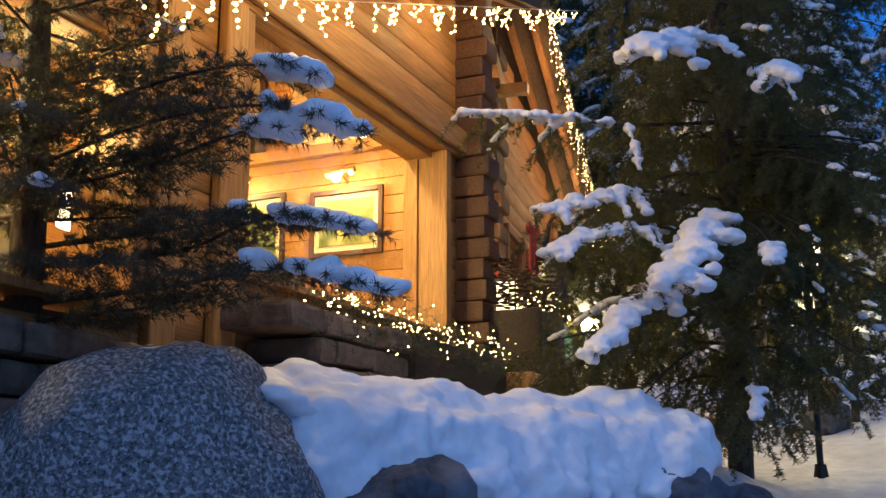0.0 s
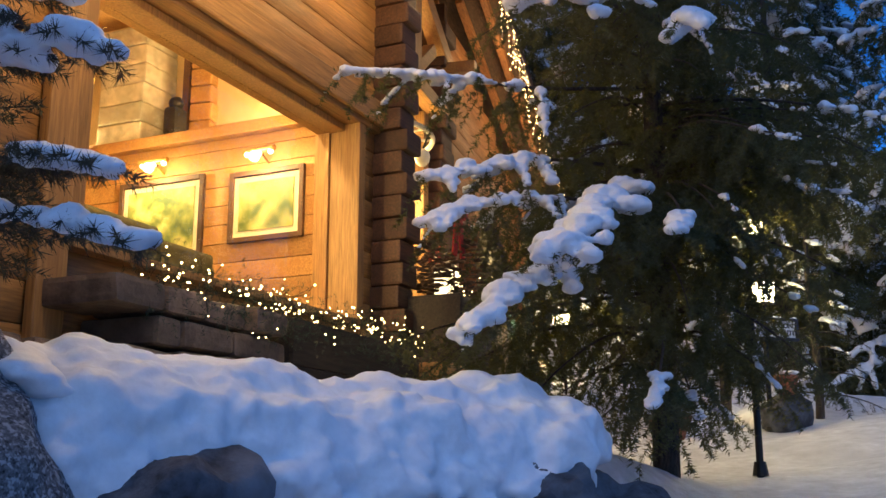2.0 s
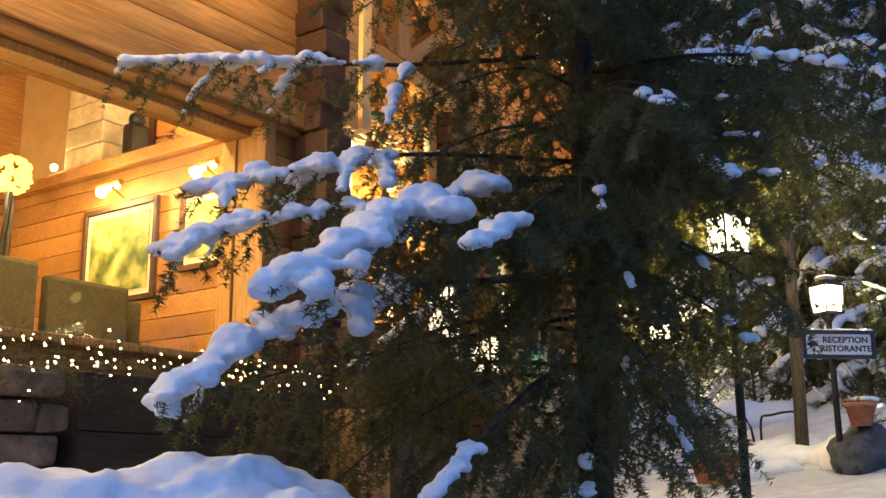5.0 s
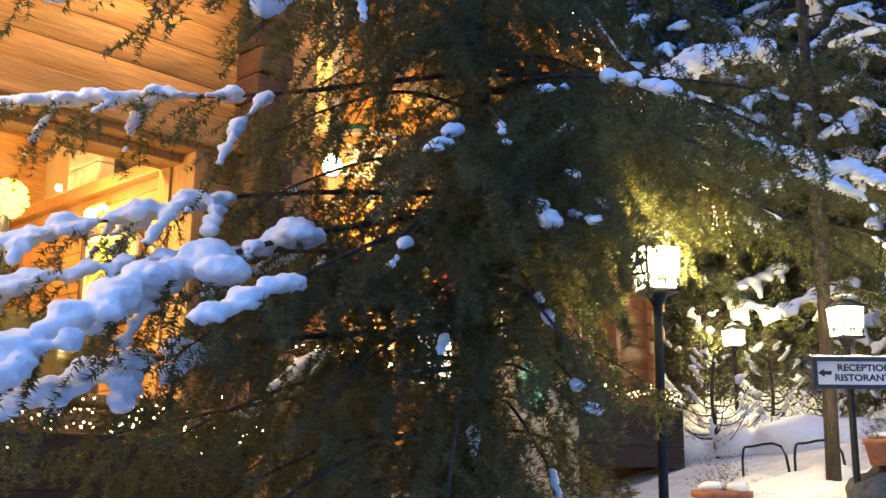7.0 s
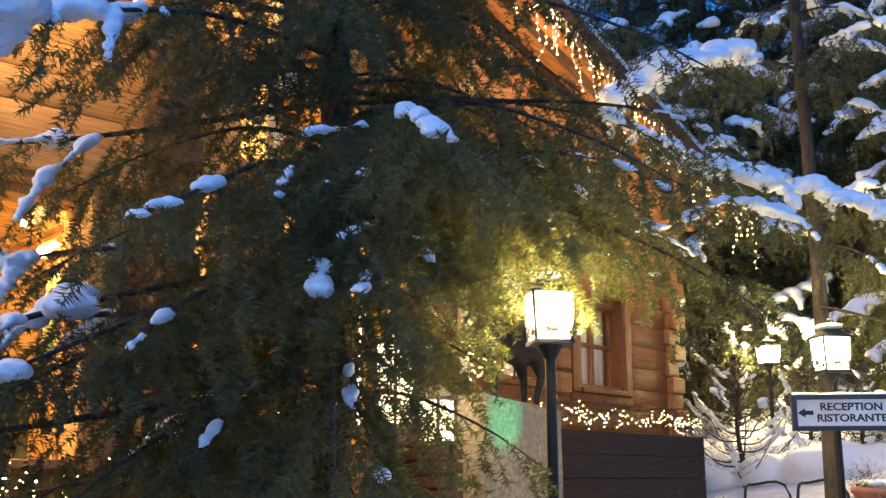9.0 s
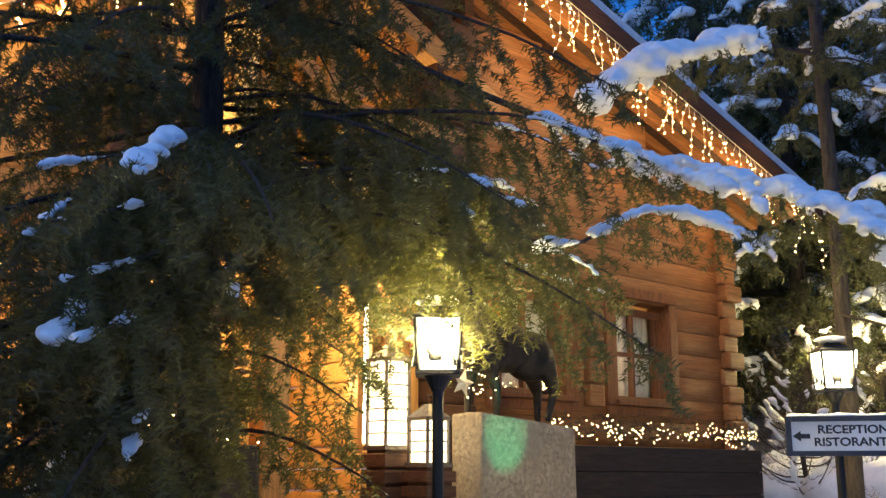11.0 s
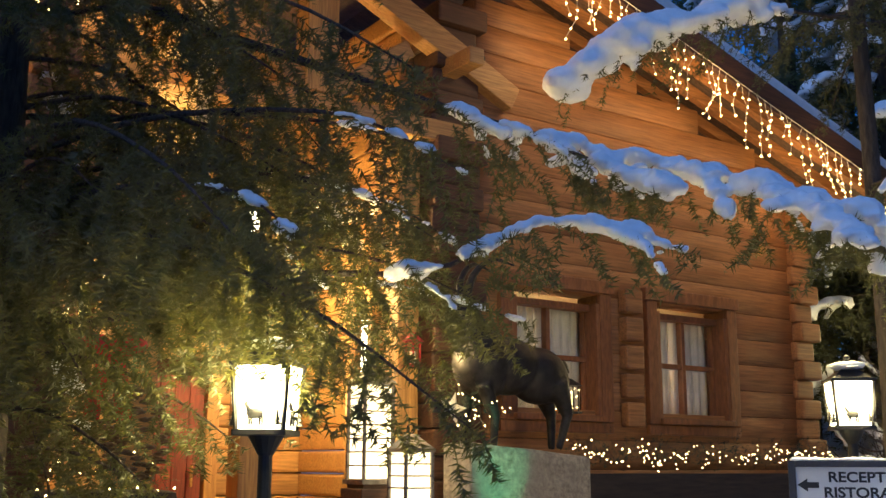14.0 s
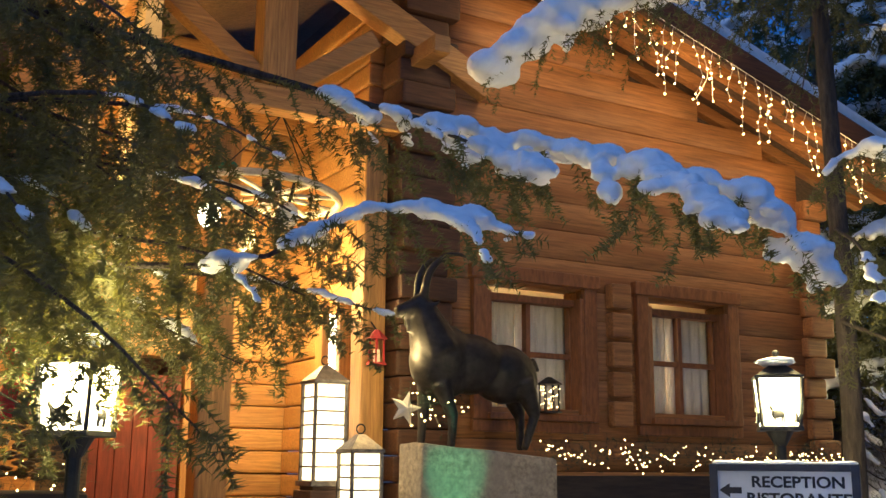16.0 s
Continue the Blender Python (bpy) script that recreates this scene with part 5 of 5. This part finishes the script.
    part("snow_cap", bm, SNOW, g, "little snow on the lantern cap", smooth=True)
    lamp("POINT", "lantern_light", (x, y - 0.0, z + 0.32), watts * 0.35, (1, 0.78, 0.34), 0.14)
    for k in range(4):
        v = Matrix.Rotation(radians(33) + k * math.pi / 2, 3, "Z") @ Vector((0, -width * 0.62, 0))
        lamp("POINT", "lantern_light", (x + v.x, y + v.y, z - 0.13), watts * 0.25, (1, 0.8, 0.36), 0.08)
    return g


lamp_post((3.52, 9.96, 3.745), level(3.52, 9.96), "black iron lamp post with a bright square lantern among the boughs", 120)
lamp_post((4.64, 13.32, 3.84), level(4.64, 13.32), "black iron lamp post with a bright square lantern behind the sign", 85)
lamp_post((3.05, 21.5, 4.75), level(3.05, 21.5), "slim lamp post lit beyond the chalet", 220, 0.28)


def lantern(m, w, h, label, roof=True):
    g = thing("lantern", m, label, "lantern", "porch lanterns")
    bm = bmesh.new()
    for sx in (-1, 1):
        for sy in (-1, 1):
            box(bm, sx * w - 0.012, sx * w + 0.012, sy * w - 0.012, sy * w + 0.012, 0, h, 0.003)
    box(bm, -w - 0.03, w + 0.03, -w - 0.03, w + 0.03, -0.04, 0.0, 0.006)
    box(bm, -w - 0.02, w + 0.02, -w - 0.02, w + 0.02, h, h + 0.03, 0.006)
    part("lantern_frame", bm, PEWTER, g)
    bars = bmesh.new()
    for k in range(1, int(h / 0.12) + 1):
        zz = h * k / (int(h / 0.12) + 1)
        for s_ in (-1, 1):
            box(bars, -w, w, s_ * w - 0.006, s_ * w + 0.006, zz - 0.006, zz + 0.006, 0)
            box(bars, s_ * w - 0.006, s_ * w + 0.006, -w, w, zz - 0.006, zz + 0.006, 0)
    part("glazing_bars", bars, PEWTER, g)
    part("glass", boxbm(-w + 0.012, w - 0.012, -w + 0.012, w - 0.012, 0.005, h - 0.005, 0), LANTERNGLASS, g, "brightly lit lantern glass")
    bm = bmesh.new()
    bmesh.ops.create_cone(bm, cap_ends=True, segments=4, radius1=w * 1.55, radius2=0.04, depth=w * 0.9, matrix=Matrix.Translation((0, 0, h + 0.03 + w * 0.45)) @ Matrix.Rotation(math.pi / 4, 4, "Z"))
    part("roof", bm, PEWTER, g)
    part("ring", ring(bmesh.new(), (0, 0, h + 0.07 + w * 0.9), 0.035, 0.006, Matrix.Rotation(math.pi / 2, 3, "X"), 20, 6), BLACKIRON, g)


lantern(H2 @ Matrix.Translation((-1.75, -0.35, 3.25)), 0.13, 0.74, "tall pale lantern glowing on a stand")
lantern(H2 @ Matrix.Translation((-1.62, -0.75, 3.1)), 0.12, 0.36, "small pale lantern with a flared roof")
for x, y, z in ((-1.75, -0.35, 3.21), (-1.62, -0.75, 3.06)):
    st_ = thing("lantern_stand", H2, "slatted wooden stand under a lantern", "stand", "lantern stands")
    for k in range(7):
        zz = 2.2 + k * (z - 2.2) / 7
        part("slat", boxbm(x - 0.17, x + 0.17, y - 0.17, y + 0.17, zz, zz + (z - 2.2) / 7 - 0.03, 0.01), DARKLOG, st_)
    part("core", boxbm(x - 0.13, x + 0.13, y - 0.13, y + 0.13, 2.2, z, 0), DARKLOG, st_)
lamp("POINT", "porch_lantern_light", H2 @ Vector((-1.3, -0.75, 4.25)), 34, GOLD, 0.1)
sill_l = thing("sill_lantern", H2 @ Matrix.Translation((0.62, -0.06, 3.85)), "small dark cage lantern wound with tiny lights on the sill", "lantern")
bm = bmesh.new()
for k in range(8):
    t = k * math.pi / 4
    rod(bm, (0.11 * math.cos(t), 0.05 * math.sin(t), 0), (0.11 * math.cos(t), 0.05 * math.sin(t), 0.26), 0.006, sides=6)
rod(bm, (0, 0, 0.26), (0, 0, 0.33), 0.13, 0.02, 8)
rod(bm, (0, 0, -0.0), (0, 0, 0.015), 0.12, 0.12, 8)
part("cage", bm, BLACKIRON, sill_l)
string_bulbs(sill_l, [(random.gauss(0, 0.06), random.gauss(0, 0.03), random.uniform(0.03, 0.25)) for _ in range(40)])



def star(m, size, label):
    """A puffed five-pointed star."""
    bm = bmesh.new()
    rim = []
    for k in range(10):
        t, r = math.pi / 2 + k * math.pi / 5, size if k % 2 == 0 else size * 0.42
        rim.append(bm.verts.new((r * math.cos(t), 0, r * math.sin(t))))
    for y in (-size * 0.28, size * 0.28):
        c = bm.verts.new((0, y, 0))
        for k in range(10):
            bm.faces.new((rim[k], rim[(k + 1) % 10], c))
    bmesh.ops.recalc_face_normals(bm, faces=bm.faces)
    solo("star_ornament", bm, CREAM, m, label, "star ornament")


star(H2 @ Matrix.Translation((-1.28, -0.82, 3.8)) @ Matrix.Rotation(0.25, 4, "Y"), 0.14, "pale five-pointed star standing among lit sprigs")
hl = thing("hanging_lantern", H2 @ Matrix.Translation((-1.14, -0.02, 4.22)), "small red lantern hanging on the porch post", "lantern")
bm = bmesh.new()
for k in range(6):
    t = k * math.pi / 3
    rod(bm, (0.07 * math.cos(t), 0.07 * math.sin(t), 0), (0.07 * math.cos(t), 0.07 * math.sin(t), 0.2), 0.007, sides=6)
rod(bm, (0, 0, -0.02), (0, 0, 0.0), 0.085, 0.085, 6)
rod(bm, (0, 0, 0.2), (0, 0, 0.28), 0.095, 0.02, 6)
part("cage", bm, RED, hl, "red painted lantern cage")
part("hook", rod(bmesh.new(), (0, 0, 0.27), (0, 0.12, 0.36), 0.006, sides=6), BLACKIRON, hl)
part("candle", rod(bmesh.new(), (0, 0, 0.0), (0, 0, 0.11), 0.03, 0.028, 12), CREAM, hl)

# wagon wheel chandelier in the porch
wh = thing("wagon_wheel_chandelier", H2 @ Matrix.Translation((-2.0, 0.38, 5.66)) @ Matrix.Rotation(radians(6), 4, "Y"), "old wagon wheel hung as a chandelier in the porch", "chandelier")
bm = ring(bmesh.new(), (0, 0, 0), 0.6, 0.035)
part("rim", bm, PILLAR, wh, "pale worn wheel rim")
bm = bmesh.new()
rod(bm, (0, 0, -0.1), (0, 0, 0.12), 0.09, 0.08, 14)
part("hub", bm, DARKLOG, wh)
for k in range(10):
    t = k * math.pi / 5
    part("spoke", rod(bmesh.new(), (0.08 * math.cos(t), 0.08 * math.sin(t), 0), (0.59 * math.cos(t), 0.59 * math.sin(t), 0), 0.022, 0.018, 8), PILLAR, wh)
bm = bmesh.new()
for k in range(4):
    t = k * math.pi / 2 + 0.4
    rod(bm, (0.58 * math.cos(t), 0.58 * math.sin(t), 0.03), (0, 0, 0.75), 0.006, sides=6)
part("chains", bm, BLACKIRON, wh)
for k in range(4):
    t = k * math.pi / 2
    part("shade", ball(bmesh.new(), (0.5 * math.cos(t), 0.5 * math.sin(t), -0.3), 0.1, (1, 1, 1.2)), LAMPGLASS if k == 2 else CREAM, wh, smooth=True)
    part("stem", rod(bmesh.new(), (0.5 * math.cos(t), 0.5 * math.sin(t), -0.2), (0.56 * math.cos(t), 0.56 * math.sin(t), -0.02), 0.012), BLACKIRON, wh)
bm = bmesh.new()
for k in range(18):
    t = 2.6 + k * 0.07
    ball(bm, (0.6 * math.cos(t), 0.6 * math.sin(t), 0.05), 0.05, (1, 1, 0.8), 1, 0.3, k)
part("garland", bm, MOSS, wh, "green garland wound on the rim")

# ---- sign ----
A, B = Vector((4.34, 13.11, 3.39)), Vector((5.04, 13.35, 3.39))
ax = (B - A).normalized()
sm = Matrix.Translation((A + B) / 2 - Vector((0, 0, 0.13)))
sm = sm @ Matrix.Rotation(math.atan2(ax.y, ax.x), 4, "Z")
sg = thing("direction_sign", sm, "white direction sign in a dark frame, lettered RECEPTION RISTORANTE", "sign")
W, Hh = 0.37, 0.135
bm = bmesh.new()
for s in (-1, 1):
    box(bm, s * (W - 0.02) - 0.02, s * (W - 0.02) + 0.02, -0.03, 0.02, -Hh, Hh, 0.004)
    box(bm, -W + 0.04, W - 0.04, -0.03, 0.02, s * (Hh - 0.018) - 0.018, s * (Hh - 0.018) + 0.018, 0.004)
part("sign_frame", bm, NAVY, sg)
part("face", boxbm(-W + 0.03, W - 0.03, -0.012, 0.005, -Hh + 0.03, Hh - 0.03, 0.001), SIGNWHITE, sg)
part("bracket", boxbm(-0.05, 0.05, 0.021, 0.15, -0.06, 0.06, 0.005), BLACKIRON, sg)


def words(text, x, z, size, parent):
    cu = bpy.data.curves.new("lettering", "FONT")
    cu.body, cu.size, cu.extrude, cu.offset = text, size, 0.0015, 0.0022
    cu.align_x, cu.align_y = "CENTER", "CENTER"
    tmp = bpy.data.objects.new("lettering", cu)
    me = bpy.data.meshes.new_from_object(tmp)
    ob = part_mesh("lettering", me, INK, parent, "black capital letters")
    ob.matrix_local = pose(x, -0.0145, z, 90, 0, 0) @ Matrix.Diagonal((1.12, 1, 1, 1))
    bpy.data.objects.remove(tmp)


words("RECEPTION", 0.07, 0.042, 0.078, sg)
words("RISTORANTE", 0.07, -0.042, 0.078, sg)
bm = bmesh.new()
box(bm, -0.27, -0.21, -0.016, -0.012, -0.016, 0.016, 0)
vs = [bm.verts.new(p) for p in ((-0.325, -0.015, 0), (-0.27, -0.015, 0.036), (-0.27, -0.015, -0.036), (-0.325, -0.012, 0), (-0.27, -0.012, 0.036), (-0.27, -0.012, -0.036))]
for f in ((0, 2, 1), (3, 4, 5), (0, 1, 4, 3), (1, 2, 5, 4), (2, 0, 3, 5)):
    bm.faces.new([vs[i] for i in f])
part("arrow", bm, INK, sg)
bm = bmesh.new()
for k in range(14):
    ball(bm, (-W + 0.05 + k * 0.05, -0.005, Hh + 0.006), 0.035, (1.2, 0.8, 0.4 * random.uniform(0.6, 1.3)), 2, 0.2, k)
melt(part("snow_cap", bm, SNOW, sg, "line of snow on the sign"), 0.01, 2)

# ---- by the sign and the chalet corner ----


def pot(place, r, h, label):
    g = thing("flower_pot", Matrix.Translation(place), label, "flower pot", "flower pots")
    bm = bmesh.new()
    prof = [(r * 0.68, 0), (r * 0.95, h * 0.8), (r * 1.05, h * 0.8), (r * 1.05, h), (r * 0.92, h), (r * 0.85, h * 0.7)]
    n = 22
    rows = [[bm.verts.new((a * math.cos(2 * math.pi * k / n), a * math.sin(2 * math.pi * k / n), b)) for k in range(n)] for a, b in prof]
    for a, b in zip(rows, rows[1:]):
        for k in range(n):
            bm.faces.new((a[k], a[(k + 1) % n], b[(k + 1) % n], b[k]))
    bm.faces.new(rows[-1])
    bm.faces.new(rows[0][::-1])
    part("pot", bm, TERRA, g, smooth=True)
    n = 70
    p = np.zeros((n, 3)) + np.array((0, 0, h * 0.9))
    d = rng.normal(size=(n, 3)) * np.array((1, 1, 0.5)) + np.array((0, 0, 0.7))
    d /= np.linalg.norm(d, axis=1, keepdims=True)
    v = twig_needles(p, p + d * rng.uniform(0.1, 0.28, (n, 1)) * (r / 0.15), 0.012, 0.03, 0.005, 0.6)
    part_mesh("plant", np_mesh("plant", v, np.arange(len(v)).reshape(-1, 3)), CONE, g, "dry brown twigs", kind="stuff")
    bm = bmesh.new()
    for k in range(9):
        ball(bm, (random.gauss(0, r * 0.45), random.gauss(0, r * 0.45), h + 0.03), r * 0.4, (1, 1, 0.5), 2, 0.2, k)
    part("snow_cap", bm, SNOW, g, "snow lying in the pot", smooth=True)


stump = rock("stump_rock", (4.85, 13.45, level(4.85, 13.45) + 0.12), 0.32, (1, 1, 0.9), DARKROCK, "dark rough stump beside the sign", 2.0, sub=3)
pot((4.85, 13.3, level(4.85, 13.3) + 0.4), 0.14, 0.22, "terracotta pot of dry twigs below the sign")
pot((3.5, 13.6, level(3.5, 13.6)), 0.26, 0.3, "wide terracotta pot topped with snow")
fence = thing("iron_rail", Matrix.Identity(4), "low bent dark iron rail beside the snowy path", "rail")
bm = bmesh.new()
for k in range(2):
    x, y = 3.55 + k * 0.55, 15.6 - k * 0.4
    pts = spline([(x, y, level(x, y) - 0.1), (x, y, level(x, y) + 0.4), (x + 0.1, y, level(x, y) + 0.47), (x + 0.42, y - 0.2, level(x, y) + 0.45), (x + 0.5, y - 0.22, level(x, y) - 0.1)], 16)
    limb_mesh(bm, pts, 0.014, 0.014, 8)
part("rail_tube", bm, BLACKIRON, fence, smooth=True)
bm = bmesh.new()
for k in range(60):
    x, y = random.uniform(1.9, 6.3), random.uniform(19.0, 23.5)
    if H2.inverted() @ Vector((x, y, 0)) and (H2.inverted() @ Vector((x, y, 0))).x < FW + 0.8 and (H2.inverted() @ Vector((x, y, 0))).y > -0.6:
        continue
    ball(bm, (x, y, level(x, y) + 0.15), random.uniform(0.3, 0.6), (1.2, 1.1, 0.7), 2, 0.15, k)
melt(solo("snow_bank", bm, SNOW, label="heaped snow bank lit by the far lamp", category="snow", smooth=True), 0.07, 4)
bm = bmesh.new()
for k in range(22):
    x, y = 3.6 + random.uniform(0, 1.2), 14.2 + random.uniform(-0.6, 1.0)
    ball(bm, (x, y, level(x, y) + 0.05), random.uniform(0.15, 0.3), (1.2, 1.1, 0.7), 2, 0.2, k)
melt(solo("snow_bank", bm, SNOW, label="low snow bank by the path to the chalet", category="snow", smooth=True), 0.05, 4)

# far house up the slope
hs = thing("far_house", Matrix.Translation((13.5, 30, level(13.5, 30))) @ Matrix.Rotation(radians(-20), 4, "Z"), "grey rendered house with a snowy roof up the slope", "house")
part("wall", boxbm(-3.5, 3.5, 0, 6, -1, 4.2, 0), FACADE, hs)
part("roof", boxbm(-4.1, 4.1, -0.7, 6.6, 4.2, 4.4, 0.02), SHINGLE, hs)
part("roof_snow", boxbm(-4.0, 4.0, -0.6, 6.5, 4.41, 4.75, 0.08), SNOW, hs)
for x in (-2.4, -0.6, 1.6):
    w = part("window", boxbm(x - 0.5, x + 0.5, -0.05, -0.003, 1.6, 2.9, 0.01), TRIM, hs)
    part("pane", boxbm(x - 0.42, x + 0.42, -0.07, -0.051, 1.68, 2.82, 0), DARKPANE, w)
